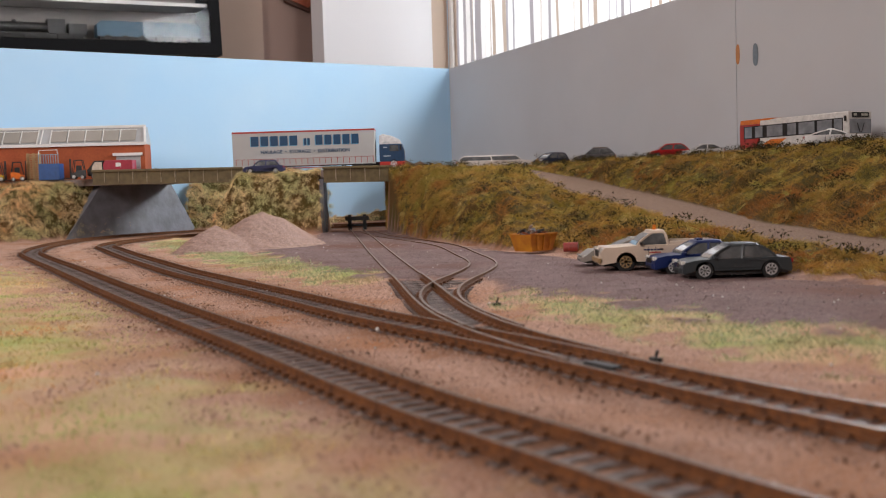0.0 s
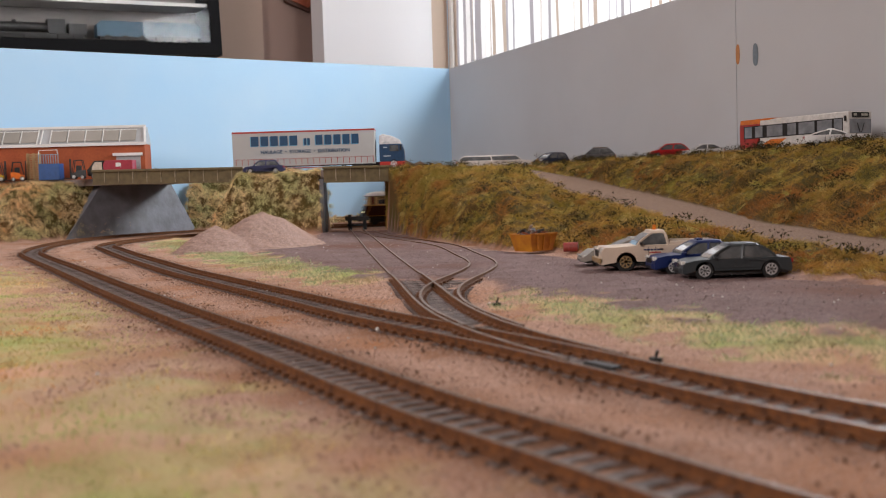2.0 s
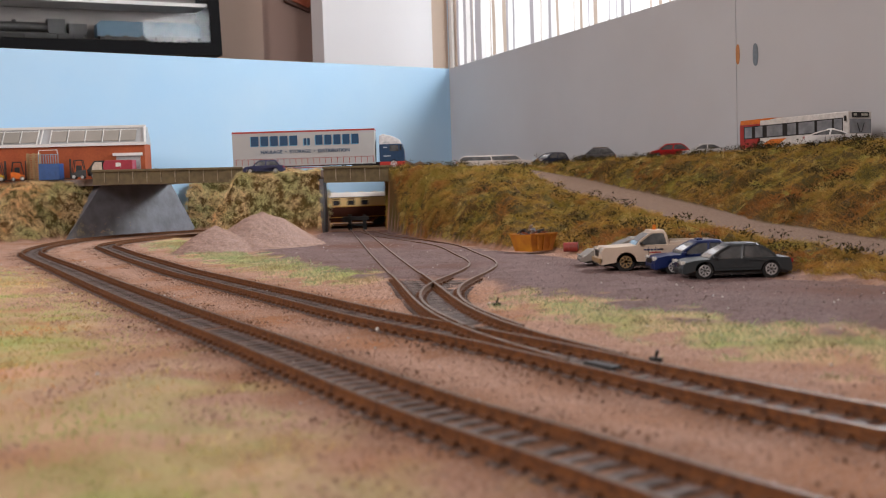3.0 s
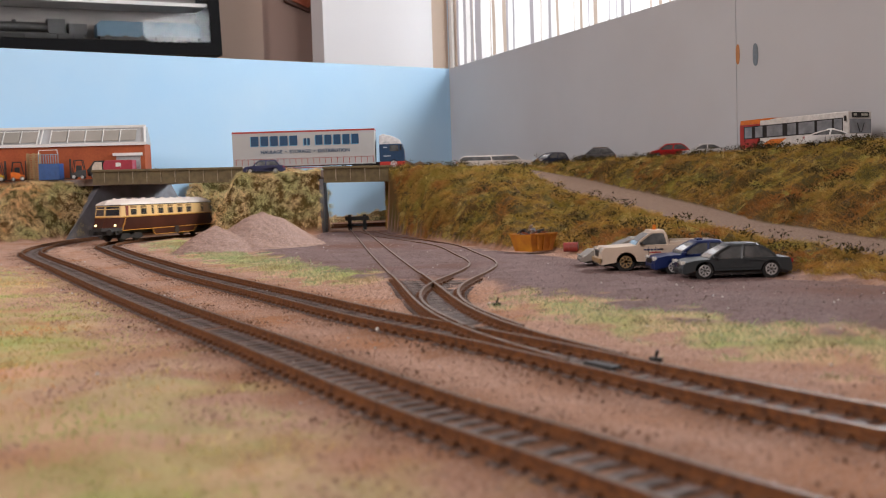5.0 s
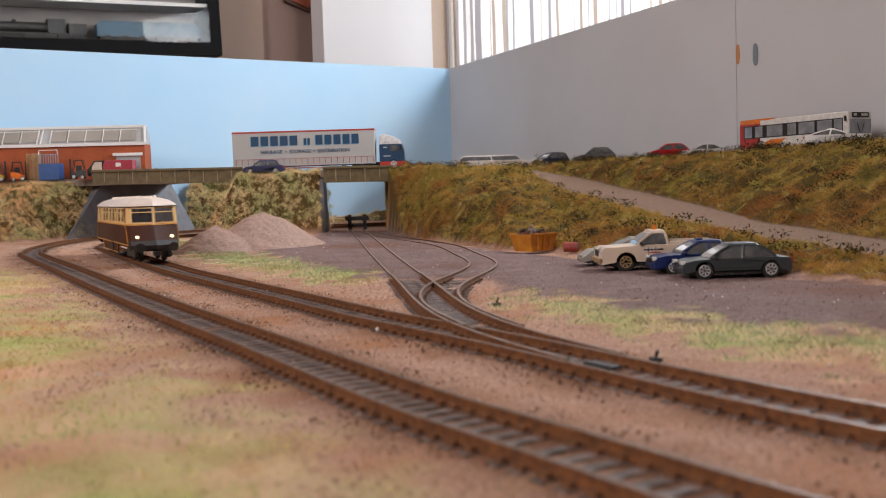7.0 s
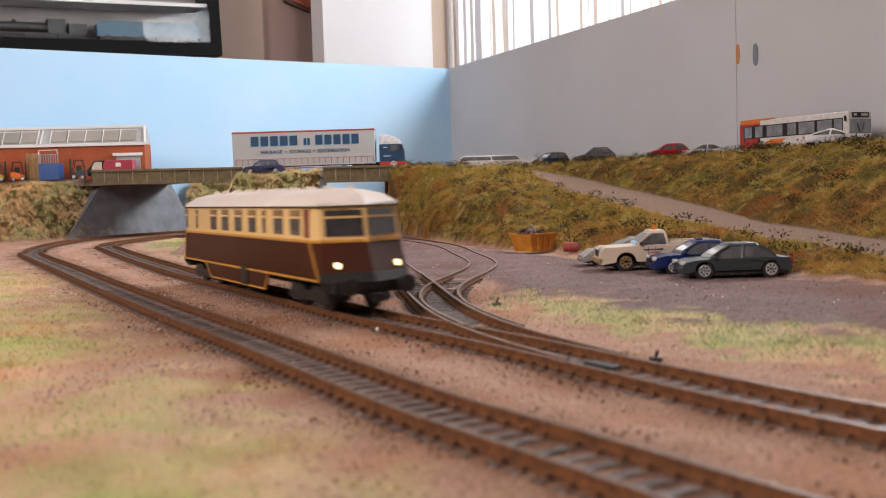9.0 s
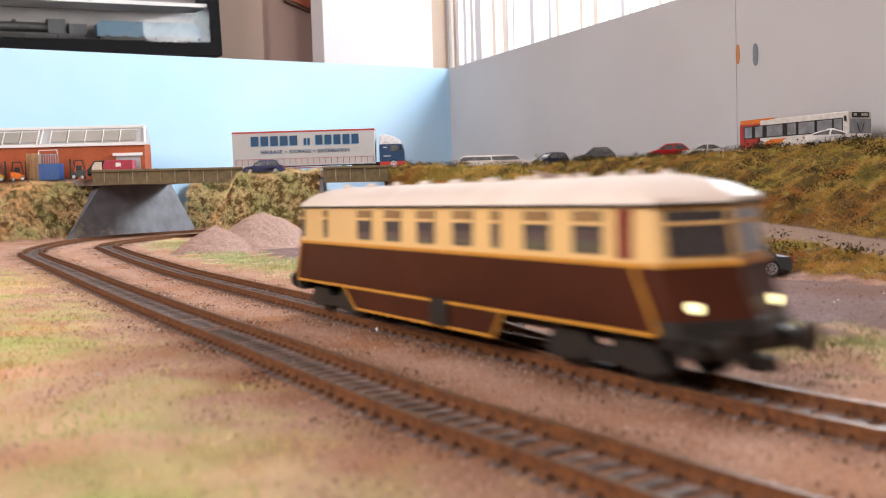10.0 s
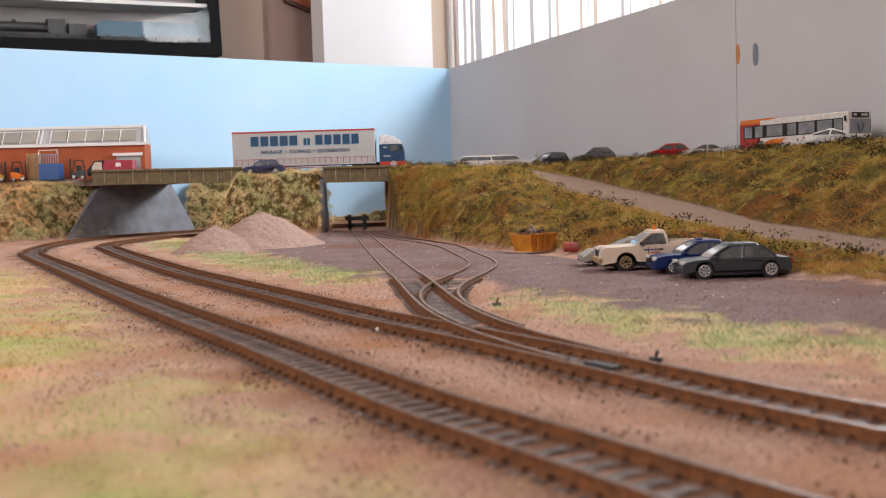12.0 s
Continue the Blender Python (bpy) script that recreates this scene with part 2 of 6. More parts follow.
def height(x, y):
    x, y = np.asarray(x, float), np.asarray(y, float)
    z = -3.2 + 0.5 * wave(x, y, 45, 1) + 0.35 * wave(x, y, 18, 2)
    yard = inside(x, y, YARD, 14)
    z = z * (1 - yard) + yard * (-1.3 + 0.15 * wave(x, y, 60, 4))
    fld = inside(x, y, FIELD, 40)
    z = z + fld * (2.0 + 1.5 * wave(x, y, 70, 5))
    z = z + 1.2 * inside(x, y, VERGE_R, 12) + 1.0 * inside(x, y, VERGE_L, 12)
    bed = np.minimum(near_line(x, y, INNER), near_line(x, y, OUTER))
    z = np.where(bed < 22, z * np.clip((bed - 15) / 7, 0, 1) - 3.0 * (1 - np.clip((bed - 15) / 7, 0, 1)), z)
    # window-side bank
    a = x / np.maximum(y, 1)
    k = [np.interp(a, BEAR, q) for q in (FOOT, LOW_D, LOW_Z, UPP_D, UPP_Z, TOP_D, TOP_Z)]
    foot, ld, lz, ud, uz, td, tz = k
    foot = foot + 8 * wave(x, y, 90, 6)
    t1 = np.clip((y - foot) / np.maximum(ld - foot, 1), 0, 1)
    t2 = np.clip((y - ld) / np.maximum(ud - ld, 1), 0, 1)
    t3 = np.clip((y - ud) / np.maximum(td - ud, 1), 0, 1)
    bump = 3.5 * wave(x, y, 60, 7) + 7.0 * (np.abs(wave(x, y, 46, 8)) - 0.35) + 5.0 * (np.abs(wave(x, y, 22, 18)) - 0.35) + 1.4 * wave(x, y, 11, 19)
    hill = -1.3 + (lz + 1.3) * t1 ** 0.85 + (uz - lz) * t2 + (tz - uz) * t3 ** 0.8
    hill = hill + bump * (np.sin(math.pi * t1) * (t2 <= 0) + np.sin(math.pi * t3) * (t2 >= 1))
    hill = np.where(t3 >= 1, tz + np.clip((y - td) / 60, 0, 1) * (72.6 - tz), hill)
    on = (a > -0.0535) & (y > foot) & ((a > -0.045) | (y < 1290))
    z = np.where(on, hill, z)
    # bank between the two bridges
    mid = inside(x, y, MIDBANK, 34)
    z = np.maximum(z, np.where((mid > 0) & (x < -149), -3 + 75 * np.clip(mid * 1.25, 0, 1) ** 0.8 + 1.6 * bump * np.clip(mid * 4, 0, 1) * np.clip(1.3 - mid, 0.25, 1), -99))
    # bank beyond the yard of the works, and the far slope behind the tracks
    behind = (x + 490) * -0.81 + (y - 1262) * 0.588
    left = np.clip((y - 1226 - 14 * wave(x, y, 60, 9)) / 62, 0, 1) * np.clip((behind - 3) / 30, 0, 1) * (x < -432)
    z = np.where(left > 0, np.maximum(z, -2 + 72.5 * left ** 0.8 + 1.7 * bump * np.clip(left * 4, 0, 1) * np.clip(1.25 - left, 0.2, 1)), z)
    far = np.clip((y - 1436 - 0.30 * (x + 360)) / 75, 0, 1) * np.clip((-225 - x) / 90, 0, 1) * (x > -384)
    z = np.where(far > 0, np.maximum(z, -2 + 73 * far ** 0.75 + 1.5 * bump * np.sin(math.pi * far)), z)
    hedge = np.clip(1 - np.abs(y - 1640 - 0.5 * x) / 45, 0, 1) * ((x < -20) & (x > -240))
    z = np.where(hedge > 0, z + hedge * (11 + 9 * np.clip((x + 150) / 80, 0, 1) + 4 * wave(x, y, 30, 3)), z)
    return z


def ramp_road(x, y):
    """1 on the road: the ramp and the level road on top."""
    a = x / np.maximum(y, 1)
    ld, ud, td = (np.interp(a, BEAR, q) for q in (LOW_D, UPP_D, TOP_D))
    ramp = np.clip((y - ld) / 10, 0, 1) * np.clip((ud - y) / 10, 0, 1) * (a > 0.09)
    top = np.clip((y - td - 22) / 12, 0, 1) * (a > -0.05)
    return np.maximum(ramp, top)


gx = np.arange(-760, 621, 4.0)
gy = np.arange(40, 1821, 4.0)
GX, GY = np.meshgrid(gx, gy)
GZ = height(GX, GY)
tx = [(x, y, z) for x, y, z in zip(GX.ravel(), GY.ravel(), GZ.ravel())]
nx, ny = len(gx), len(gy)
ii = (np.arange(ny - 1)[:, None] * nx + np.arange(nx - 1)[None, :]).ravel()
quads = np.stack([ii, ii + 1, ii + nx + 1, ii + nx], 1)
zq = GZ.ravel()[quads]
xq, yq = GX.ravel()[quads].mean(1), GY.ravel()[quads].mean(1)
back = np.array([21.0, 1754.0])
beyond_left = (xq - back[0]) * -0.5243 + (yq - back[1]) * 0.8515 > -2
beyond_right = (xq - back[0]) * 0.911 + (yq - back[1]) * 0.411 > -2
cave = (np.ptp(zq, axis=1) > 34) & (xq < 60) & (yq > 1292) & (xq > -90)
quads = quads[~(beyond_left | beyond_right | cave)]


def ground_material():
    m = bpy.data.materials.new("scenic_ground")
    m.use_nodes = True
    n, l = m.node_tree.nodes, m.node_tree.links
    b = n["Principled BSDF"]
    b.inputs["Roughness"].default_value = 0.95
    b.inputs["Specular IOR Level"].default_value = 0.2
    tc = n.new("ShaderNodeTexCoord")

    def noise_node(scale, lo, hi, detail=6):
        q = n.new("ShaderNodeTexNoise")
        q.inputs["Scale"].default_value, q.inputs["Detail"].default_value = scale, detail
        l.new(tc.outputs["Object"], q.inputs["Vector"])
        r = n.new("ShaderNodeMapRange")
        r.inputs["From Min"].default_value, r.inputs["From Max"].default_value = lo, hi
        l.new(q.outputs["Fac"], r.inputs["Value"])
        return r.outputs["Result"]

    def mixed(fac, a, c):
        q = n.new("ShaderNodeMix")
        q.data_type = "RGBA"
        l.new(fac, q.inputs["Factor"])
        for s, v in (("A", a), ("B", c)):
            if isinstance(v, tuple):
                q.inputs[s].default_value = (*v, 1)
            else:
                l.new(v, q.inputs[s])
        return q.outputs["Result"]

    ballast = mixed(noise_node(1400, 0.38, 0.62, 3), (0.58, 0.375, 0.285), (0.33, 0.185, 0.12))
    ballast = mixed(noise_node(22, 0.46, 0.72), ballast, (0.38, 0.17, 0.075))
    ballast = mixed(noise_node(75, 0.58, 0.76), ballast, (0.34, 0.165, 0.085))
    yardc = mixed(noise_node(30, 0.35, 0.7), (0.215, 0.145, 0.14), (0.15, 0.092, 0.08))
    yardc = mixed(noise_node(110, 0.58, 0.74), yardc, (0.13, 0.08, 0.065))
    yardc = mixed(noise_node(900, 0.48, 0.72, 3), yardc, (0.31, 0.23, 0.215))
    yardc = mixed(noise_node(8, 0.50, 0.66, 3), yardc, (0.17, 0.085, 0.06))
    yardc = mixed(noise_node(420, 0.56, 0.7, 4), yardc, (0.11, 0.07, 0.06))
    grass = mixed(noise_node(45, 0.38, 0.62), (0.64, 0.47, 0.26), (0.42, 0.47, 0.16))
    grass = mixed(noise_node(14, 0.52, 0.66), grass, (0.70, 0.43, 0.28))
    grass = mixed(noise_node(34, 0.58, 0.72), grass, (0.46, 0.22, 0.09))
    bank = mixed(noise_node(40, 0.4, 0.65), (0.11, 0.062, 0.018), (0.08, 0.068, 0.018))
    at1 = n.new("ShaderNodeAttribute")
    at1.attribute_name = "cover"
    sep = n.new("ShaderNodeSeparateColor")
    l.new(at1.outputs["Color"], sep.inputs[0])
    at2 = n.new("ShaderNodeAttribute")
    at2.attribute_name = "road"
    c = mixed(sep.outputs[0], ballast, yardc)
    at3 = n.new("ShaderNodeAttribute")
    at3.attribute_name = "rust"
    c = mixed(at3.outputs["Fac"], c, mixed(noise_node(600, 0.4, 0.62, 3), (0.22, 0.10, 0.048), (0.085, 0.038, 0.02)))
    c = mixed(sep.outputs[1], c, grass)
    c = mixed(sep.outputs[2], c, bank)
    road = mixed(noise_node(700, 0.4, 0.65, 3), (0.245, 0.16, 0.11), (0.15, 0.09, 0.062))
    c = mixed(at2.outputs["Fac"], c, road)
    l.new(c, b.inputs["Base Color"])
    bn = n.new("ShaderNodeTexNoise")
    bn.inputs["Scale"].default_value, bn.inputs["Detail"].default_value = 900, 4
    l.new(tc.outputs["Object"], bn.inputs["Vector"])
    bp = n.new("ShaderNodeBump")
    bp.inputs["Strength"].default_value, bp.inputs["Distance"].default_value = 0.7, 0.0009
    l.new(bn.outputs["Fac"], bp.inputs["Height"])
    l.new(bp.outputs["Normal"], b.inputs["Normal"])
    return m


def covers(x, y, z):
    edge = 10 * wave(x, y, 30, 11) + 6 * wave(x, y, 12, 12)
    yard = inside(x + edge * 0.6, y + edge, YARD, 10)
    patch = np.clip(0.62 + 0.55 * wave(x, y, 60, 13), 0, 1)
    patch = np.clip(patch + 0.2, 0, 1)
    grass = np.clip(inside(x + edge, y + edge, VERGE_R, 16) + inside(x + edge, y + edge, VERGE_L, 16) + inside(x + edge, y + edge, FIELD, 50) * patch, 0, 1)
    bank = np.clip((z + 0.4) / 1.6, 0, 1) * (1 - inside(x, y, FIELD, 50))
    return yard * (1 - grass), grass, bank, ramp_road(x, y) * (z > 1)


ground = tagged(new("ground", raw_mesh("ground", tx, quads, [ground_material()])), "gritty brown and grassy model railway landscape", "ground", kind="structure")
cv = covers(GX.ravel(), GY.ravel(), GZ.ravel())
attr = ground.data.attributes.new("cover", "FLOAT_COLOR", "POINT")
attr.data.foreach_set("color", np.stack([cv[0], cv[1], cv[2], np.ones_like(cv[0])], 1).ravel())
rust = np.exp(-(np.clip(np.minimum(near_line(GX, GY, INNER), near_line(GX, GY, OUTER)) - 10, 0, None) / 11.0) ** 2).ravel() * np.clip(0.75 + 0.4 * wave(GX, GY, 40, 51), 0, 1).ravel() * (GZ.ravel() < 0)
attr3 = ground.data.attributes.new("rust", "FLOAT", "POINT")
attr3.data.foreach_set("value", rust)
attr2 = ground.data.attributes.new("road", "FLOAT", "POINT")
attr2.data.foreach_set("value", cv[3])
ground.data.polygons.foreach_set("use_smooth", [True] * len(ground.data.polygons))

# ---- backdrop boards ----
E1 = (-0.8515, -0.5243)
E2 = (0.411, -0.911)
TOPZ = 262.0


def board(name, p, q, away, z0, z1, mat, label, thick=9.0):
    bm = bmesh.new()
    out = [p, q, (q[0] + away[0] * thick, q[1] + away[1] * thick), (p[0] + away[0] * thick, p[1] + away[1] * thick)]
    prism_z(bm, out, z0, z1)
    return structure(name, bm, mat, label, "backdrop")


def along(p, e, t):
    return (p[0] + e[0] * t, p[1] + e[1] * t)


C0 = (21.0, 1754.0)
board("backdrop_sky", along(C0, E1, 0), along(C0, E1, 960), (-0.5243, 0.8515), -40, TOPZ, M_SKYBLUE, "pale blue painted backdrop board with a hazy sky")
board("backdrop_side", along(C0, E2, 0), along(C0, E2, 745), (0.911, 0.411), -40, TOPZ, M_GREYBLUE, "plain grey painted backdrop board")
board("backdrop_side_extension", along(C0, E2, 746.2), along(C0, E2, 1500), (0.911, 0.411), -40, TOPZ, M_GREYBLUE, "plain grey painted backdrop board with scuffs")

# baseboard under the landscape
bm = bmesh.new()
prism_z(bm, [(-760, 20), (620, 20), (620, 520), along(C0, E2, 2), along(C0, E1, 960), (-760, 1200)], -60, -12)
structure("baseboard", bm, material("plywood_edge", (0.35, 0.24, 0.14), 0.8), "plywood baseboard carrying the model railway", "baseboard")


# ---- room ----
RC = (28.0, 2286.0)


def room_wall(name, p, q, away, mat, z0=-950, z1=1500, thick=60, label=""):
    return board(name, p, q, away, z0, z1, mat, label, thick)


N1, N2 = (-0.5243, 0.8515), (0.911, 0.411)
# the white wall's end at the corner, its shading put in as flat tan
room_wall("wall_back_shaded_end", along(RC, E1, 2), along(RC, E1, 44), N1, M_WALLTAN, label="corner end of the white wall, shading put in as tan")
room_wall("wall_back_white", along(RC, E1, 44), along(RC, E1, 318), N1, M_WALLWHITE, label="white painted wall beside the window")
room_wall("wall_back_rose", along(along(RC, E1, 250), N1, 120), along(along(RC, E1, 416), N1, 120), N1, M_WALLBROWN, label="rose brown wall, its shade put into the colour")
room_wall("wall_back_beige", along(along(RC, E1, 416), N1, 100), along(along(RC, E1, 2600), N1, 100), N1, M_WALLBEIGE, label="beige painted wall")
# window wall with its opening
room_wall("wall_window_corner", along(RC, E2, 0), along(RC, E2, 58), N2, M_WALLTAN, label="tan wall at the window")
room_wall("wall_window_far", along(RC, E2, 1640), along(RC, E2, 4200), N2, M_WALLTAN, label="tan wall past the window")
room_wall("wall_window_below", along(RC, E2, 58), along(RC, E2, 1640), N2, M_WALLTAN, z1=200, label="tan wall under the window")
room_wall("wall_window_above", along(RC, E2, 58), along(RC, E2, 1640), N2, M_WALLTAN, z0=1260, label="tan wall over the window")
# the rest of the room, behind the camera
FAR_L = along(along(RC, E1, 2600), N1, 100)
FAR_R = along(RC, E2, 4200)
END = (FAR_L[0] + E2[0] * 4300, FAR_L[1] + E2[1] * 4300)
room_wall("wall_left", FAR_L, END, E1, M_WALLBEIGE, label="beige painted wall")
room_wall("wall_rear", END, FAR_R, (0.5243, -0.8515), M_WALLTAN, label="tan painted wall")
bm = bmesh.new()
prism_z(bm, [along(along(RC, E1, -200), N1, 300), along(along(RC, E1, 2800), N1, 300), along(END, E2, 300), along(FAR_R, (0.9, -0.4), 300)], 1500, 1560)
structure("ceiling", bm, M_WALLWHITE, "white ceiling", "ceiling")
bm = bmesh.new()
prism_z(bm, [along(along(RC, E1, -200), N1, 300), along(along(RC, E1, 2800), N1, 300), along(END, E2, 300), along(FAR_R, (0.9, -0.4), 300)], -1010, -950)
structure("floor", bm, material("carpet", (0.22, 0.17, 0.13), 0.95, 0, (0.17, 0.13, 0.10), 40, bump=0.3), "brown carpet floor", "floor")


def beam(bm, p, q, w, d=None):
    """A square bar from p to q."""
    p, q = Vector(p), Vector(q)
    d = d or w
    ax = (q - p).normalized()
    side = ax.cross(Vector((0, 0, 1)))
    if side.length < 1e-3:
        side = Vector((1, 0, 0))
    side.normalize()
    up = side.cross(ax)
    rings = [[tuple(o + side * a * w / 2 + up * b * d / 2) for a, b in ((-1, -1), (1, -1), (1, 1), (-1, 1))] for o in (p, q)]
    loft(bm, rings)


# ---- curtain, display case and plaque ----
def curtain_material(name, colour):
    m = bpy.data.materials.new(name)
    m.use_nodes = True
    n, l = m.node_tree.nodes, m.node_tree.links
    d, t, x = n.new("ShaderNodeBsdfDiffuse"), n.new("ShaderNodeBsdfTranslucent"), n.new("ShaderNodeMixShader")
    tc, no, mx = n.new("ShaderNodeTexCoord"), n.new("ShaderNodeTexNoise"), n.new("ShaderNodeMix")
    no.inputs["Scale"].default_value = 25
    mx.data_type = "RGBA"
    mx.inputs["A"].default_value = (*colour, 1)
    mx.inputs["B"].default_value = (*[c * 0.82 for c in colour], 1)
    l.new(tc.outputs["Object"], no.inputs["Vector"])
    l.new(no.outputs["Fac"], mx.inputs["Factor"])
    for q in (d, t):
        l.new(mx.outputs["Result"], q.inputs["Color"])
    x.inputs[0].default_value = 0.6
    l.new(d.outputs[0], x.inputs[1])
    l.new(t.outputs[0], x.inputs[2])
    l.new(x.outputs[0], n["Material Output"].inputs["Surface"])
    return m


def curtain():
    rng = random.Random(5)
    # gathered folds at the edge, then even thin stripes; (place along the wall, striped strip before it)
    cols, t = [(116.0, 0)], 116.0
    while t < 960:
        gathered = t < 235
        t += rng.uniform(5, 14) if gathered else rng.uniform(13, 24)
        cols.append((t, 0))
        t += rng.uniform(3.5, 8) if gathered else rng.uniform(4.5, 8)
        cols.append((t, 1 if rng.random() < 0.6 else 2))
    verts, faces, mats = [], [], []
    for i, (t, stripe) in enumerate(cols):
        deep = 11 if t < 235 else 5
        off = -28 + deep * math.sin(t / 12.0) + 3 * math.sin(t / 5.1) + rng.uniform(-1.5, 1.5)
        for z in range(150, 1331, 118):
            sway = 2.2 * math.sin(z / 90.0 + t / 17.0) + 1.2 * math.sin(z / 37.0 + t / 7.0)
            verts.append((RC[0] + E2[0] * (t + sway) + N2[0] * off, RC[1] + E2[1] * (t + sway) + N2[1] * off, z))
        if i:
            for k in range(10):
                a = 11 * (i - 1) + k
                faces.append((a, a + 11, a + 12, a + 1))
                mats.append(stripe)
    me = raw_mesh("curtain", verts, faces, [curtain_material("sheer_white", (0.86, 0.86, 0.87)), curtain_material("sheer_stripe", (0.44, 0.36, 0.30)), curtain_material("sheer_grey_stripe", (0.36, 0.34, 0.36))])
    me.polygons.foreach_set("material_index", mats)
    tagged(new("curtain", me), "sheer white curtain with thin brown stripes", "curtain")


curtain()
bm = bmesh.new()
prism_z(bm, [along(along(RC, E2, 20), N2, -1), along(along(RC, E2, 34), N2, -1), along(along(RC, E2, 34), N2, -7), along(along(RC, E2, 20), N2, -7)], 100, 1400)
structure("trim", bm, M_WHITE, "white window trim", "trim")


def display_case():
    o = along(along(RC, E1, 542), N1, 98)
    m = Matrix(((E1[0], -N1[0], 0, o[0] * MM), (E1[1], -N1[1], 0, o[1] * MM), (0, 0, 1, 0.335), (0, 0, 0, 1))) @ pose(0, 0, 0, 0, 1.6, 0)
    # x runs along the wall, y into the room; it hangs a little askew
    root = thing("display_case", "black framed glass display case of model locomotives on the wall", "display case", m)
    bm = bmesh.new()
    for b in ((0, 1000, 0, 90, 0, 24), (0, 1000, 0, 90, 420, 444), (0, 22, 0, 90, 24, 420), (978, 1000, 0, 90, 24, 420)):
        box(bm, *b)
    part("frame", bm, M_BLACKFRAME, root, "black frame")
    bm = bmesh.new()
    box(bm, 22, 978, 1, 5, 24, 420)
    part("back_panel", bm, M_CASEBACK, root, "grey back panel")
    bm = bmesh.new()
    box(bm, 22, 978, 6, 80, 97, 104)
    part("shelf", bm, material("shelf_white", (0.8, 0.79, 0.77), 0.6), root)
    bm = bmesh.new()
    box(bm, 22, 978, 6, 78, 24, 28)
    part("plinth", bm, M_BLACKFRAME, root)
    g = bpy.data.materials.new("case_glass")
    g.use_nodes = True
    b = g.node_tree.nodes["Principled BSDF"]
    b.inputs["Transmission Weight"].default_value, b.inputs["Roughness"].default_value, b.inputs["IOR"].default_value = 1.0, 0.02, 1.2
    bm = bmesh.new()
    box(bm, 22, 440, 84, 86, 24, 420)
    box(bm, 441, 978, 87, 89, 24, 420)
    part("pane", bm, g, root, "clear glass sliding pane").visible_shadow = False

    def loco(name, label, x0, x1, colour, steam):
        t = thing(name, label, "model locomotive", m @ Matrix.Translation((0, 0.03, 0.0282)))
        bm = bmesh.new()
        body = material(name + "_paint", colour, 0.45)
        if steam:
            box(bm, x0, x1, -9, 9, 12, 16)
            cylinder(bm, (x0 + 70, 0, 26), "x", 10, 120, 16)
            box(bm, x0 + 40, x0 + 72, -11, 11, 14, 42)
            box(bm, x0, x0 + 34, -11, 11, 14, 34)
            cylinder(bm, (x0 + 175, 0, 34), "z", 4, 9, 10)
            cylinder(bm, (x0 + 130, 0, 34), "z", 4, 6, 10)
        else:
            prism_y(bm, [(x0, 12), (x1, 12), (x1, 34), (x1 - 9, 42), (x0 + 9, 42), (x0, 34)], -12, 12)
        part("body", bm, body, t)
        for k in range(6):
            bm = bmesh.new()
            cylinder(bm, (x0 + 20 + (x1 - x0 - 40) * k / 5, 10, 8), "y", 7, 3, 14)
            part("wheel", bm, M_BLACK, t)
        bm = bmesh.new()
        box(bm, x0 + 6, x1 - 6, -8, 8, 3, 12)
        part("underframe", bm, M_BLACK, t)
    loco("blue_locomotive", "blue model diesel locomotive behind glass", 26, 234, (0.03, 0.10, 0.16), False)
    loco("black_locomotive", "black model steam locomotive behind glass", 252, 440, (0.015, 0.015, 0.015), True)


display_case()


def plaque():
    p = along(along(RC, E1, 325), N1, 116)
    m = Matrix(((E1[0], -N1[0], 0, p[0] * MM), (E1[1], -N1[1], 0, p[1] * MM), (0, 0, 1, 0.50), (0, 0, 0, 1)))
    root = thing("wall_plaque", "dark red wooden plaque hung on the wall", "plaque", m)
    bm = bmesh.new()
    prism_y(bm, [(-36, -30), (-26, -46), (8, -34), (34, -26), (34, 60), (-36, 60)], 0, 12)
    part("rim", bm, material("dark_wood", (0.09, 0.035, 0.02), 0.5), root, bevel=2)
    bm = bmesh.new()
    prism_y(bm, [(-28, -26), (-20, -36), (6, -27), (27, -20), (27, 54), (-28, 54)], 12, 15)
    part("face", bm, material("red_panel", (0.36, 0.09, 0.04), 0.5), root)


plaque()


# ---- track ----
RAIL_OUT = [(-1.15, -2.6), (-1.15, -2.2), (-0.35, -1.9), (-0.35, -0.9), (-0.6, -0.7), (-0.6, 0.0), (0.6, 0.0), (0.6, -0.7), (0.35, -0.9), (0.35, -1.9), (1.15, -2.2), (1.15, -2.6)]


def rail(line, off, parent, lift=0.0, head=None):
    nr = normals(line)
    vs, fs, n = [], [], len(RAIL_OUT)
    for p, q in zip(line, nr):
        for o, z in RAIL_OUT:
            vs.append((p[0] + q[0] * (off + o), p[1] + q[1] * (off + o), z + lift))
    top = []
    for i in range(len(line) - 1):
        for k in range(n):
            a, b = i * n + k, i * n + (k + 1) % n
            fs.append((a, b, b + n, a + n))
            top.append(1 if k == 5 else 0)
    me = raw_mesh("rail", vs, fs, [M_RAIL, head or M_RAILTOP])
    me.polygons.foreach_set("material_index", top)
    ob = new("rail", me)
    ob.parent = parent
    return ob


bm = bmesh.new()
box(bm, -1.5, 1.5, -12.3, 12.3, -4.4, -2.62)
for s in (-8.25, 8.25):
    for d in (-1.9, 1.9):
        box(bm, -1.1, 1.1, s + d - 0.75, s + d + 0.75, -2.62, -1.75)
SLEEPER = mesh_from("sleeper", bm, M_SLEEPER)
SLEEPER.materials.append(M_CHAIR)
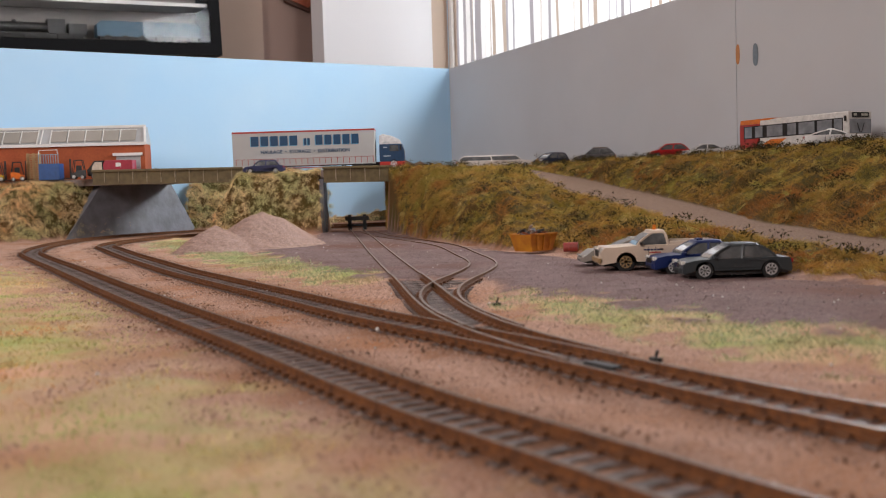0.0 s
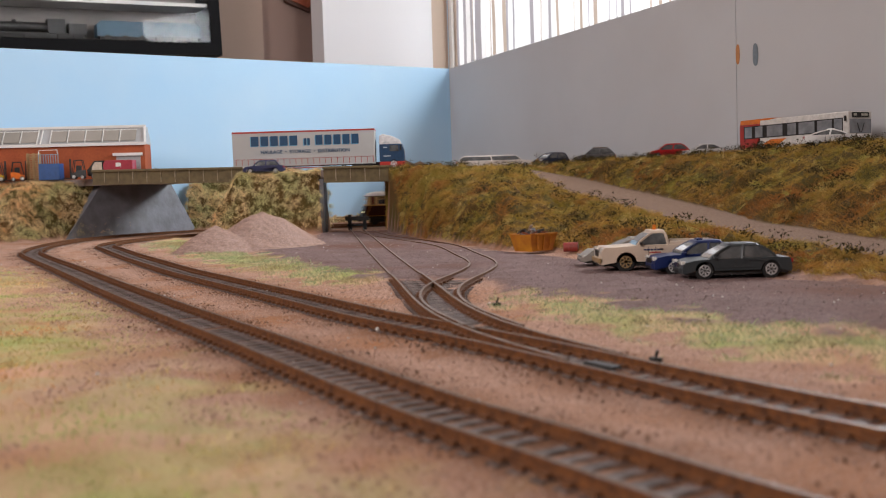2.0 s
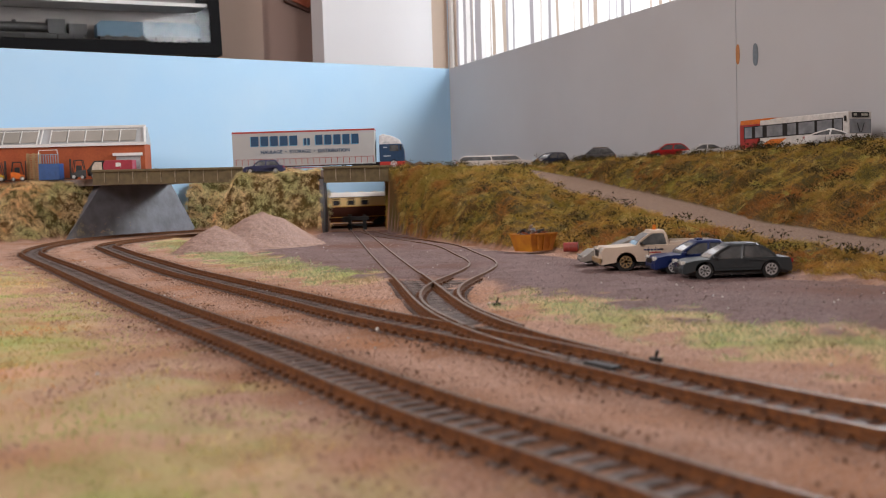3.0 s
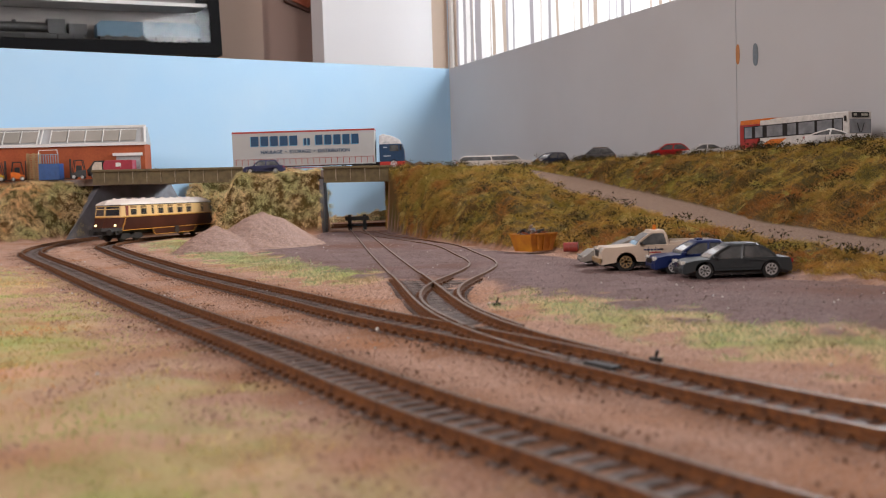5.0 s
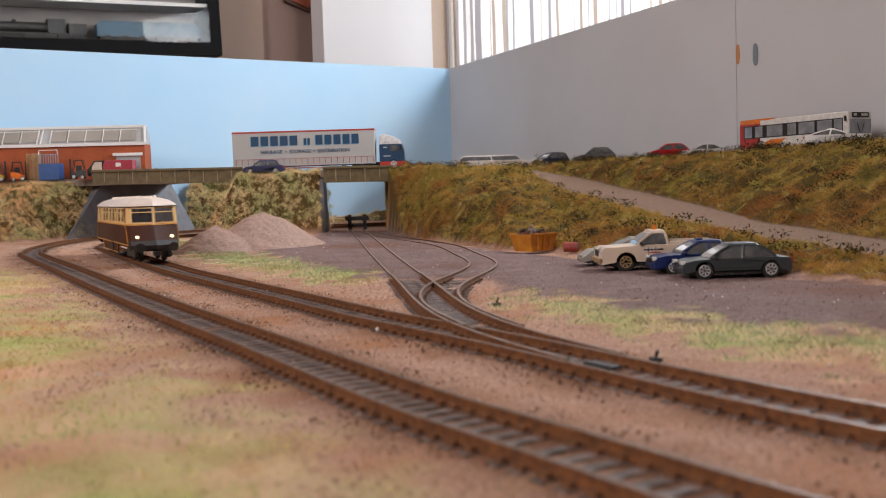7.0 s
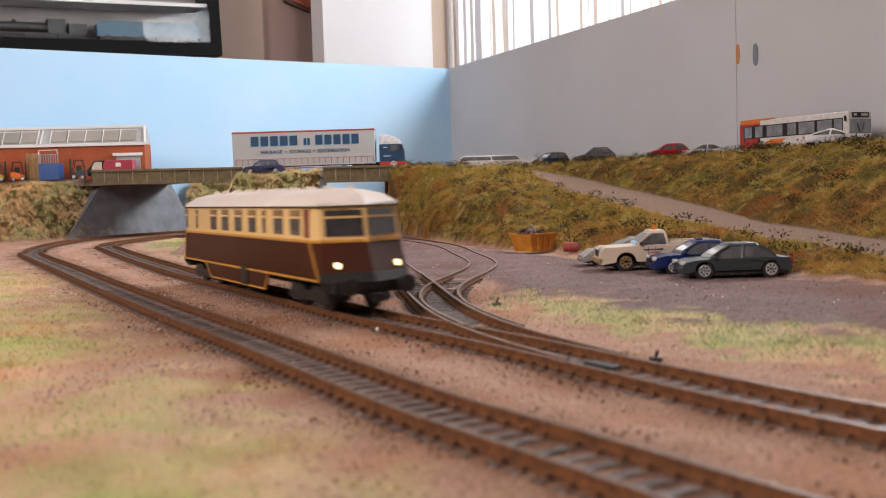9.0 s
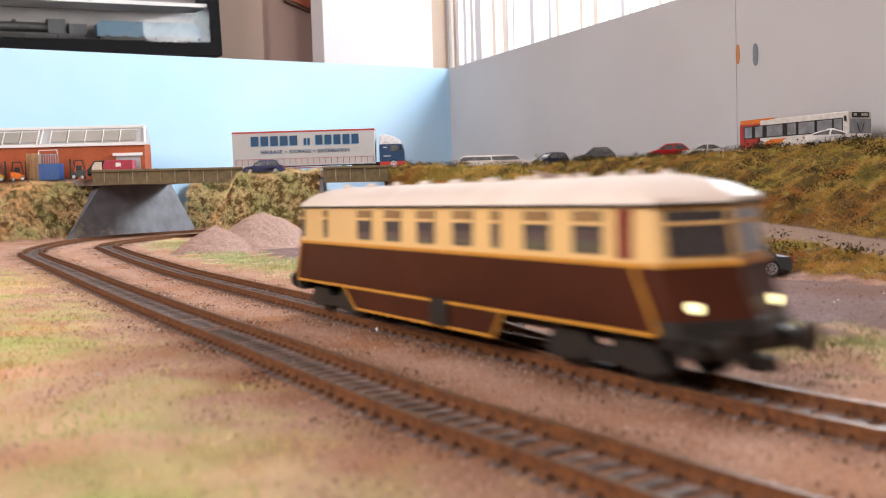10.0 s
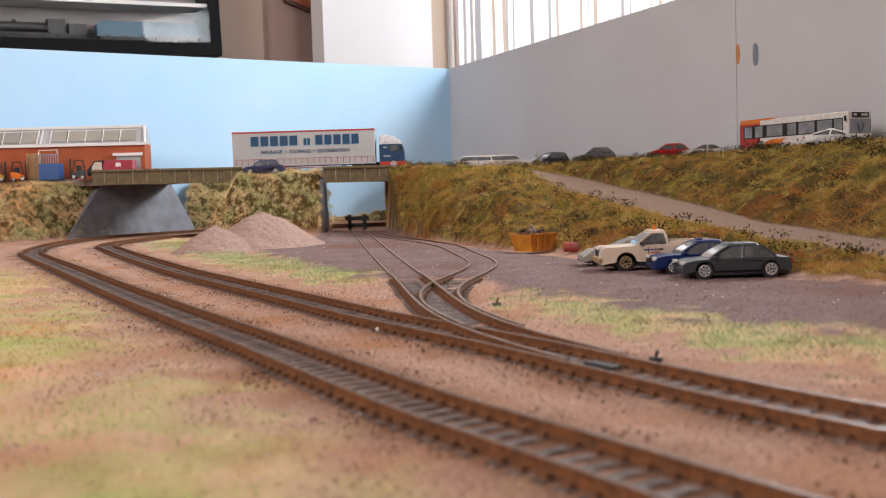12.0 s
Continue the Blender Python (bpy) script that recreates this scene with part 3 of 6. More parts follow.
SLEEPER.polygons.foreach_set("material_index", [0] * 6 + [1] * 24)


def track(name, line, label, start, end, gauge=8.25, spacing=6.1, sleepers=True, lift=0.0, head=None):
    root = thing(name, label, "railway track", group="railway tracks")
    seg = line[start:end]
    for side in (-gauge, gauge):
        rail(seg, side, root, lift, head)
    if sleepers:
        s = np.r_[0, np.cumsum(np.linalg.norm(np.diff(seg, axis=0), axis=1))]
        rng = random.Random(len(seg))
        d = 2.0
        count = 0
        total = s[-1]
        first = max(0.0, total - 298 * spacing)
        d += first
        while d < total:
            i = min(int(np.searchsorted(s, d)), len(seg) - 2)
            tan = seg[i + 1] - seg[i]
            ob = new("sleeper", SLEEPER)
            ob.parent = root
            ob.matrix_basis = at(seg[i][0], seg[i][1], lift + rng.uniform(-0.1, 0.1), math.degrees(math.atan2(tan[1], tan[0])) + rng.uniform(-1.2, 1.2))
            d += spacing + rng.uniform(-0.4, 0.4)
            count += 1
    return root


def index_near(line, x, y):
    return int(np.argmin(np.hypot(line[:, 0] - x, line[:, 1] - y)))


track("main_track", INNER, "rusty curved model railway track on brown ballast", index_near(INNER, 20, 1390), index_near(INNER, 160, 56))
track("outer_track", OUTER, "rusty curved model railway track beside the grassy field", 0, index_near(OUTER, 75, 82))
track("siding_track", SIDING, "worn siding rails sunk into the yard", 0, index_near(SIDING, -20, 530), sleepers=False, lift=-0.6, head=M_SIDINGTOP)
track("turnout_track", SIDING, "turnout rails joining the siding to the main track", index_near(SIDING, -20, 530), len(SIDING) - 1, head=M_SIDINGTOP)
track("spur_track", SPUR, "tightly curved narrow spur rails in the yard", 0, index_near(SPUR, 22, 560), sleepers=False, lift=-0.6, head=M_SIDINGTOP)
track("spur_turnout", SPUR, "curved turnout rails with exposed sleepers", index_near(SPUR, 22, 560), len(SPUR) - 1, head=M_SIDINGTOP)


# ---- bridges ----
def girder_bridge(name, label, x0, x1, y, z0, z1, ribs, m):
    root = thing(name, label, "bridge", m)
    bm = bmesh.new()
    box(bm, x0, x1, y, y + 5, z0, z1 - 3)
    part("web", bm, M_GIRDER, root)
    bm = bmesh.new()
    box(bm, x0 - 1, x1 + 1, y - 2.5, y + 7, z1 - 3, z1)
    part("top_flange", bm, M_GIRDER, root, bevel=0.4)
    bm = bmesh.new()
    box(bm, x0, x1, y - 2, y + 6, z0 - 2, z0)
    part("bottom_flange", bm, M_GIRDER, root)
    for k in range(ribs):
        bm = bmesh.new()
        x = x0 + (x1 - x0) * (k + 0.85) / (ribs + 0.7)
        box(bm, x - 0.5, x + 0.5, y - 1.6, y, z0, z1 - 3)
        part("rib", bm, M_RUSTRIB, root, "pale worn stiffening rib")
    return root


girder_bridge("girder_bridge", "olive brown girder road bridge over the main tracks", 0, 190.5, 0, 18, 35, 10,
              Matrix.Translation((-0.4388, 1.230, 0.0495)) @ pose(0, 0, 0, 0, 0.6, 0))
girder_bridge("girder_bridge", "short olive brown girder bridge over the siding", 0, 84.5, 0, 18, 36, 4,
              Matrix.Translation((-0.1444, 1.200, 0.0430)) @ pose(0, 0, 0, 0, 0.6, 0))
bm = bmesh.new()
prism_z(bm, [(-680, 1318), (-478, 1312), (-440, 1290), (-438, 1236), (-248, 1236), (-248, 1300), (-330, 1330), (-400, 1420), (-430, 1462), (-640, 1330)], 66, 75)
structure("bridge_deck", bm, M_ROADTOP, "grey road deck of the bridge and yard", "road deck")
bm = bmesh.new()
prism_z(bm, [(-255, 1234), (-152, 1234), (-148, 1206), (-58, 1206), (-30, 1286), (-255, 1280)], 66, 74.5)
structure("road_deck", bm, M_ROADTOP, "grey road deck over the siding", "road deck")


# grey retaining wall under the bridge, with its splayed wing
bm = bmesh.new()
ALONG, BACK = (0.588, 0.809), (-0.809, 0.588)


def on_abutment(along_wall, back_by, z):
    return (-490 + ALONG[0] * along_wall + BACK[0] * back_by, 1262 + ALONG[1] * along_wall + BACK[1] * back_by, z)


loft(bm, [[on_abutment(0, 0, -6), on_abutment(218, 0, -6), on_abutment(226, 26, -6), on_abutment(0, 26, -6)],
          [on_abutment(68, 12, 69), on_abutment(182, 12, 69), on_abutment(190, 30, 69), on_abutment(70, 30, 69)]])
structure("wall_abutment", bm, M_STONEGREY, "dark grey painted stone abutment with sloping ends", "abutment")
# dark piers of the siding bridge
for px0, px1 in (((-150, -145)), ((-64, -56))):
    bm = bmesh.new()
    box(bm, px0, px1, 1203, 1236, -5, 64)
    structure("wall_pier", bm, M_STONEGREY, "dark grey bridge pier", "bridge pier")


# ---- gravel heap ----
def heap_height(X, Y):
    d1 = np.hypot(X + 167, (Y - 905) * 0.9)
    d2 = np.hypot(X + 200, (Y - 858) * 0.9)

    def cone(d, h, r):
        return h * np.clip(1 - d / r, 0, 1) ** 1.05 - 0.12 * h * np.exp(-(d / (0.22 * r)) ** 2)
    return np.maximum(cone(d1, 42, 64), cone(d2, 30, 43)) + 0.9 * wave(X, Y, 22, 31) + 0.5 * wave(X, Y, 8, 32) - 6.0


def heap():
    n = 110
    X, Y = np.meshgrid(np.linspace(-262, -84, n), np.linspace(795, 990, n))
    Z = heap_height(X, Y)
    i = (np.arange(n - 1)[:, None] * n + np.arange(n - 1)[None, :]).ravel()
    me = raw_mesh("spoil_mound", np.stack([X.ravel(), Y.ravel(), Z.ravel()], 1), np.stack([i, i + 1, i + n + 1, i + n], 1), [M_MOUND])
    me.polygons.foreach_set("use_smooth", [True] * len(me.polygons))
    tagged(new("spoil_mound", me), "double heap of fine pinkish gravel", "gravel mound")


heap()


# ---- buffer stop ----
def buffer_stop():
    root = thing("buffer_stop", "black timber buffer stop at the end of the siding", "buffer stop", at(-110, 1262, 0.5, 0))
    for x in (-9.5, 9.5):
        bm = bmesh.new()
        box(bm, x - 2.2, x + 2.2, -2, 2, -3, 17)
        part("post", bm, M_BLACK, root, bevel=0.3)
        bm = bmesh.new()
        beam(bm, (x, 2, 12), (x, 16, -2), 2.4)
        part("strut", bm, M_BLACK, root)
    bm = bmesh.new()
    box(bm, -15.5, 15.5, -4.5, -1.5, 9.5, 14.5)
    part("beam", bm, M_BLACK, root, bevel=0.3)
    bm = bmesh.new()
    box(bm, -13, 13, -2, 1.5, 2, 4.2)
    part("crossbar", bm, M_BLACK, root)


buffer_stop()


# ---- railcar ----
M_CHOC = material("chocolate_paint", (0.070, 0.021, 0.011), 0.45, 0, (0.052, 0.016, 0.009), 40, spec=0.12)
M_CREAM = material("cream_paint", (0.78, 0.52, 0.22), 0.38, 0, (0.75, 0.49, 0.20), 40, coat=0.15)
M_ROOF = material("white_roof", (0.80, 0.72, 0.64), 0.5, 0, (0.74, 0.64, 0.56), 50)
M_GOLD = material("gold_line", (0.62, 0.29, 0.04), 0.4)
M_CARGLASS = material("railcar_glass", (0.028, 0.03, 0.036), 0.05, 0, (0.05, 0.05, 0.055), 120, coat=1.0, spec=0.9)
M_HEADLIGHT = material("headlight_on", (1.0, 0.86, 0.45), 0.3, glow=2.6)
M_TOPLIGHT = material("top_light", (0.36, 0.22, 0.10), 0.15, 0, (0.28, 0.17, 0.08), 100)
M_INTERIOR = material("red_interior", (0.20, 0.03, 0.02), 0.7)


def mirrored(points):
    return points + [(x, -y) for x, y in reversed(points) if abs(y) > 1e-6]


def plan_ring(z, nose, shoulder, w, corner):
    """A plan outline of the railcar at the height z, the same at both ends."""
    half = [(nose, 0.0), (nose - 1.0, corner * 0.08), (nose - 7.0, corner), (shoulder, w), (-shoulder, w), (-nose + 7.0, corner), (-nose + 1.0, corner * 0.08), (-nose, 0.0)]
    return [(x, y, z) for x, y in mirrored(half)]


def railcar():
    # x forward, origin on the rail level under the middle
    root = thing("railcar", "cream and chocolate model railcar with white roof and lit headlights", "railcar")
    bm = bmesh.new()
    loft(bm, [plan_ring(12.4, 119, 105, 17.4, 16.0), plan_ring(15, 118, 104, 18, 16.4), plan_ring(22, 114.4, 101, 18, 16.4), plan_ring(27, 112.5, 100, 18, 16.2)])
    part("lower_body", bm, M_CHOC, root, "glossy chocolate brown lower body", smooth=True)
    bm = bmesh.new()
    loft(bm, [plan_ring(27.0, 112.5, 100, 17.9, 16.2), plan_ring(33, 111.4, 99.6, 17.8, 16.0), plan_ring(40.0, 110, 99, 17.4, 15.6)])
    part("upper_body", bm, M_CREAM, root, "cream upper body", smooth=True)
    bm = bmesh.new()
    loft(bm, [plan_ring(39.9, 111, 99.5, 18.1, 16.4), plan_ring(41.2, 110.6, 99, 17.6, 16.0), plan_ring(44.2, 106, 96, 13.5, 11.0), plan_ring(46.0, 99, 90, 8.0, 6.5), plan_ring(46.6, 92, 84, 2.5, 2.0)])
    part("roof", bm, M_ROOF, root, "white roof", smooth=True)
    bm = bmesh.new()
    loft(bm, [plan_ring(39.5, 111.2, 99.7, 18.2, 16.5), plan_ring(40.1, 111.2, 99.7, 18.2, 16.5)])
    part("rain_strip", bm, M_BLACK, root)
    for k in range(9):
        for s in (-5, 5):
            bm = bmesh.new()
            cylinder(bm, (-84 + 21 * k, s, 45.2), "z", 1.9, 2.5, 10, 1.2)
            part("ventilator", bm, M_ROOF, root)
    # waist and skirt lines
    bm = bmesh.new()
    loft(bm, [plan_ring(26.5, 112.95, 100.3, 18.25, 16.5), plan_ring(27.5, 112.75, 100.3, 18.25, 16.4)])
    part("waist_line", bm, M_GOLD, root, "gold lining at the waist")
    for s in (-1, 1):
        bm = bmesh.new()
        box(bm, -105, 105, min(s * 17.2, s * 18.1), max(s * 17.2, s * 18.1), 12.1, 12.9)
        part("skirt_line", bm, M_GOLD, root, "gold lining along the body's foot")
    for e in (-1, 1):
        bm = bmesh.new()
        loft(bm, [[(e * (n + 0.4), 0, z), (e * (n - 6.6), c, z), (e * (n - 12.5), c + 1.3, z), (e * (n - 12.5), -c - 1.3, z), (e * (n - 6.6), -c, z)]
                  for n, c, z in ((117.5, 15.6, 9.5), (119, 16.3, 12.2), (117.5, 16.6, 15.6))])
        part("end_valance", bm, M_BLACK, root, "black valance under the cab")
    # skirts between the bogies
    for s in (-1, 1):
        bm = bmesh.new()
        y0, y1 = s * 16.6, s * 17.6
        prism_y(bm, [(-62, 12.2), (44, 12.2), (39, 5.0), (-52, 5.0)], min(y0, y1), max(y0, y1))
        part("skirt", bm, M_CHOC, root, "chocolate brown valance")
        bm = bmesh.new()
        ya, yb = s * 17.5, s * 17.9
        lo, hi = min(ya, yb), max(ya, yb)
        prism_y(bm, [(-52, 5.0), (39, 5.0), (39, 5.7), (-52, 5.7)], lo, hi)
        prism_y(bm, [(-62, 12.2), (-61, 12.2), (-51, 5.0), (-52, 5.0)], lo, hi)
        prism_y(bm, [(43, 12.2), (44, 12.2), (39, 5.0), (38, 5.0)], lo, hi)
        part("skirt_lining", bm, M_GOLD, root)
        bm = bmesh.new()
        box(bm, -10 * s - 6, -10 * s + 4, min(s * 17.5, s * 18.3), max(s * 17.5, s * 18.3), 5.4, 13.4)
        part("radiator_grille", bm, M_BLACK, root, "black grille in the valance")
        for e in (-1, 1):
            bm = bmesh.new()
            beam(bm, (e * 99, s * 18.15, 26.4), (e * 106, s * 17.6, 13.0), 0.9, 0.9)
            part("slanting_line", bm, M_GOLD, root, "slanting gold lining at the cab")
        # side windows: two narrow ones, then a row of large ones, then the cab doors
        wins = [(-98, 3.4), (-76, 3.4), (-42, 11.0), (-20.5, 11.0), (2, 11.0), (24, 11.0), (41.6, 4.2), (61, 11.5), (82, 11.5)]
        for x, w in wins:
            bm = bmesh.new()
            box(bm, x - w / 2, x + w / 2, min(s * 17.2, s * 18.05), max(s * 17.2, s * 18.05), 29.0, 38.6)
            win = part("side_window", bm, M_CARGLASS, root, "dark side window with a cream bar")
            bm = bmesh.new()
            box(bm, x - w / 2, x + w / 2, min(s * 17.9, s * 18.25), max(s * 17.9, s * 18.25), 35.4, 36.2)
            part("window_bar", bm, M_CREAM, win)
            bm = bmesh.new()
            box(bm, x - w / 2 + 0.4, x + w / 2 - 0.4, min(s * 17.9, s * 18.12), max(s * 17.9, s * 18.12), 36.2, 38.4)
            part("top_light", bm, M_TOPLIGHT, win, "amber tinted top light")
        for e in (-1, 1):
            bm = bmesh.new()
            x = 95.5 * e if e > 0 else -108.0
            if e > 0:
                box(bm, x - 2.6, x + 2.6, min(s * 17.0, s * 18.1), max(s * 17.2, s * 18.1), 28.3, 39.0)
                part("cab_door_window", bm, M_INTERIOR, root, "dark cab doorway with red inside")
    # cab windows at both ends: a pair of raked windscreens and corner lights
    for e in (-1, 1):
        for s in (-1, 1):
            bm = bmesh.new()
            p = [(111.3, 1.1 * s, 28.9), (105.6, 14.3 * s, 28.9), (103.7, 13.9 * s, 38.4), (109.4, 1.1 * s, 38.4)]
            q = [(a + 0.65, b + 0.2 * s, c) for a, b, c in p]
            loft(bm, [[(e * (a - 1.2), b, c) for a, b, c in p], [(e * a, b, c) for a, b, c in q]])
            w = part("windscreen", bm, M_CARGLASS, root, "dark raked windscreen")
            bm = bmesh.new()
            beam(bm, (e * 110.7, 1.0 * s, 35.8), (e * 105.1, 14.2 * s, 35.8), 0.6, 0.8)
            part("windscreen_bar", bm, M_CREAM, w)
            bm = bmesh.new()
            cylinder(bm, (e * 109.4, 12.0 * s, 18.2), "x", 1.15, 2.6 * e, 16)
            part("headlamp", bm, M_HEADLIGHT if e > 0 else M_LAMPGLASS, root, "lit headlamp" if e > 0 else "unlit lamp")
            bm = bmesh.new()
            cylinder(bm, (e * 114, 11.5 * s, 11.0), "x", 1.3, 7.0 * e, 12)
            cylinder(bm, (e * 121, 11.5 * s, 11.0), "x", 3.3, 1.2 * e, 16)
            part("buffer", bm, M_BLACK, root, smooth=True)
        bm = bmesh.new()
        box(bm, min(e * 108, e * 115.5), max(e * 108, e * 115.5), -15, 15, 8.0, 12.6)
        part("buffer_beam", bm, M_BLACK, root, bevel=0.4)
        bm = bmesh.new()
        box(bm, min(e * 115, e * 122), max(e * 115, e * 122), -2.2, 2.2, 5.0, 8.0)
        part("coupling", bm, M_BLACK, root)
    bm = bmesh.new()
    box(bm, -108, 108, -9, 9, 8, 12.5)
    part("chassis", bm, M_BLACK, root)
    for x in (-82, 80):
        bog = thing("bogie", "black bogie under the railcar", "")
        bog.parent = root
        bog.location = (x * MM, 0, 0)
        for k in ("category",):
            if k in bog:
                del bog[k]
        for s in (-1, 1):
            bm = bmesh.new()
            y0, y1 = sorted((s * 10.5, s * 13.0))
            prism_y(bm, [(-22, 4), (-18, 9.5), (-6, 9.5), (-3, 7), (3, 7), (6, 9.5), (18, 9.5), (22, 4), (15, 2.2), (6, 3.5), (-6, 3.5), (-15, 2.2)], y0, y1)
            part("side_frame", bm, M_BLACK, bog)
            for w in (-14, 14):
                bm = bmesh.new()
                y0, y1 = sorted((s * 7.0, s * 9.6))
                cylinder(bm, (w, y0, 6.2), "y", 6.2, y1 - y0, 22)
                part("wheel", bm, M_BLACK, bog, smooth=True)
    # the drawn length is taken in to that of the model
    for ob in root.children_recursive:
        if ob.parent.name.startswith("bogie"):
            continue
        if ob.type == "MESH":
            for v in ob.data.vertices:
                v.co.x *= 0.93
        else:
            ob.location.x *= 0.93
    return root


RAILCAR = railcar()


# ---- road vehicles ----
def wheel(root, x, y, r, rim_mat, out):
    """A wheel on the side given by out (+1 or -1)."""
    y0, y1 = sorted((y, y - out * 3.2))
    bm = bmesh.new()
    cylinder(bm, (x, y0, r), "y", r, y1 - y0, 24)
    w = part("wheel", bm, M_TYRE, root, "black tyre", smooth=True)
    bm = bmesh.new()
    ya, yb = sorted((y - out * 0.3, y + out * 0.25))
    n = 7
    cylinder(bm, (x, ya, r), "y", r * 0.2, yb - ya, 12)
    for k in range(n):
        a = 2 * math.pi * k / n
        beam(bm, (x, (ya + yb) / 2, r), (x + r * 0.62 * math.cos(a), (ya + yb) / 2, r + r * 0.62 * math.sin(a)), 0.55, r * 0.16)
    rings = [[(x + q * math.cos(2 * math.pi * i / 24), yy, r + q * math.sin(2 * math.pi * i / 24)) for i in range(24)]
             for q, yy in ((r * 0.7, ya), (r * 0.7, yb), (r * 0.58, yb), (r * 0.58, ya))]
    loft(bm, rings + [rings[0]], cap=False)
    part("rim", bm, rim_mat, w, "metal rim")


def rounded(ob, width):
    """Soft edges on a moulded shell."""
    b = ob.modifiers.new("soft_edges", "BEVEL")
    b.width, b.segments, b.limit_method, b.angle_limit = width * MM, 3, "ANGLE", radians(24)
    b.use_clamp_overlap = True
    ob.data.polygons.foreach_set("use_smooth", [True] * len(ob.data.polygons))
    ob.data.set_sharp_from_angle(angle=radians(75))
    return ob


def car(name, label, L, W, H, colour, m, hood=0.27, boot=0.16, rake_f=0.13, rake_r=0.10, belt=0.60, nose=0.52, wheel_r=None, wb=(0.18, 0.80), rim=None,
        extras="", rough=0.42, metal=0.0, group="parked model cars", cab_len=None, bed=False, category="car"):
    paint = material(name + "_paint", colour, rough, metal, tuple(c * 0.85 for c in colour), 60, coat=0.05, spec=0.35)
    root = thing(name, label, category, m, group)
    r = wheel_r or H * 0.215
    rim = rim or M_SILVER
    hl = L / 2
    xf, xr = hl - L * wb[0], hl - L * wb[1]
    zb, c = H * belt, H * 0.15
    xw0 = hl - L * hood
    xr0 = -hl + L * boot

    def arch(x):
        return [(x + r * 1.18 * math.cos(a), r * 0.95 + r * 1.18 * math.sin(a)) for a in [math.pi * k / 8 for k in range(9)]]
    under = [(hl - 0.6, c)] + [p for p in arch(xf) if p[1] > c] + [p for p in arch(xr) if p[1] > c] + [(-hl + 0.6, c * 1.15)]
    upper = [(-hl, H * 0.3), (-hl + 0.5, zb * 0.93), (-hl + 1.6, zb), (xr0, zb * 1.03), (xw0, zb * 1.0), (hl - L * 0.11, zb * 0.95), (hl - L * 0.035, zb * 0.85 * nose / 0.52), (hl - 0.5, zb * 0.72 * nose / 0.52), (hl, H * 0.33), (hl - 0.2, H * 0.2)]
    outline = under + upper
    bm = bmesh.new()
    hw = W / 2
    cx, cz = 0.0, H * 0.36
    rings = []
    for y, k in ((-hw, 0.955), (-hw * 0.93, 0.99), (-hw * 0.6, 1.0), (hw * 0.6, 1.0), (hw * 0.93, 0.99), (hw, 0.955)):
        rings.append([(cx + (x - cx) * (0.985 if abs(y) > hw * 0.9 else 1.0), y, cz + (z - cz) * k) if z > c * 1.3 else (x, y, z) for x, z in outline])
    # a flat fan on each side closes the outline
    vs = [[bm.verts.new(p) for p in ring] for ring in rings]
    n = len(outline)
    for a, b in zip(vs, vs[1:]):
        for i in range(n):
            bm.faces.new((a[i], a[(i + 1) % n], b[(i + 1) % n], b[i]))
    caps = [bm.faces.new(list(reversed(vs[0]))), bm.faces.new(vs[-1])]
    bmesh.ops.triangulate(bm, faces=caps)
    rounded(part("body", bm, paint, root, "painted car body"), 0.7)
    bm = bmesh.new()
    box(bm, -hl + 2, hl - 2, -hw * 0.86, hw * 0.86, c * 0.8, c + 1.2)
    part("underbody", bm, M_BLACK, root)
    # cabin
    xe = xr0 if not bed else xw0 - L * cab_len
    f0, f1 = xw0 + 0.2, xw0 - L * rake_f
    r0, r1 = xe, xe + L * rake_r
    hb, ht = hw * 0.93, hw * 0.74
    z0, z1 = zb * 0.97, H * 0.93

    def cabin_ring(z, shrink=0.0):
        t = max(0.0, (z - z0) / (z1 - z0)) ** 1.45
        a, b, h = f0 + (f1 - f0) * t - shrink, r0 + (r1 - r0) * t + shrink, hb + (ht - hb) * t - shrink
        return [(a, -h * 0.86, z), (a - 0.7, -h, z), (b + 0.6, -h, z), (b, -h * 0.86, z), (b, h * 0.86, z), (b + 0.6, h, z), (a - 0.7, h, z), (a, h * 0.86, z)]
    bm = bmesh.new()
    zs = [z0 + (z1 - z0) * q for q in (0.0, 0.35, 0.7, 1.0)]
    loft(bm, [cabin_ring(z, 0.15) for z in zs])
    rounded(part("glass", bm, M_GLASS, root, "dark car windows"), 0.4)
    bm = bmesh.new()
    loft(bm, [cabin_ring(z1 - 0.25, -0.12), cabin_ring(z1 + 0.1, -0.05), [(x * 1.0 - (x - (f1 + r1) / 2) * 0.12, y * 0.86, H) for x, y, z in cabin_ring(z1)]])
    rounded(part("roof", bm, paint, root), 0.5)
    levels = [cabin_ring(z) for z in zs]
    posts = [[q[k] for q in levels] for k in (1, 2, 5, 6)]
    for i, j in (() if bed else ((1, 2), (6, 5))):
        posts.append([[q[i][c3] + (q[j][c3] - q[i][c3]) * 0.47 for c3 in range(3)] for q in levels])
    for line in posts:
        bm = bmesh.new()
        for u, v in zip(line, line[1:]):
            beam(bm, u, v, 1.05, 1.05)
        part("pillar", bm, paint, root)
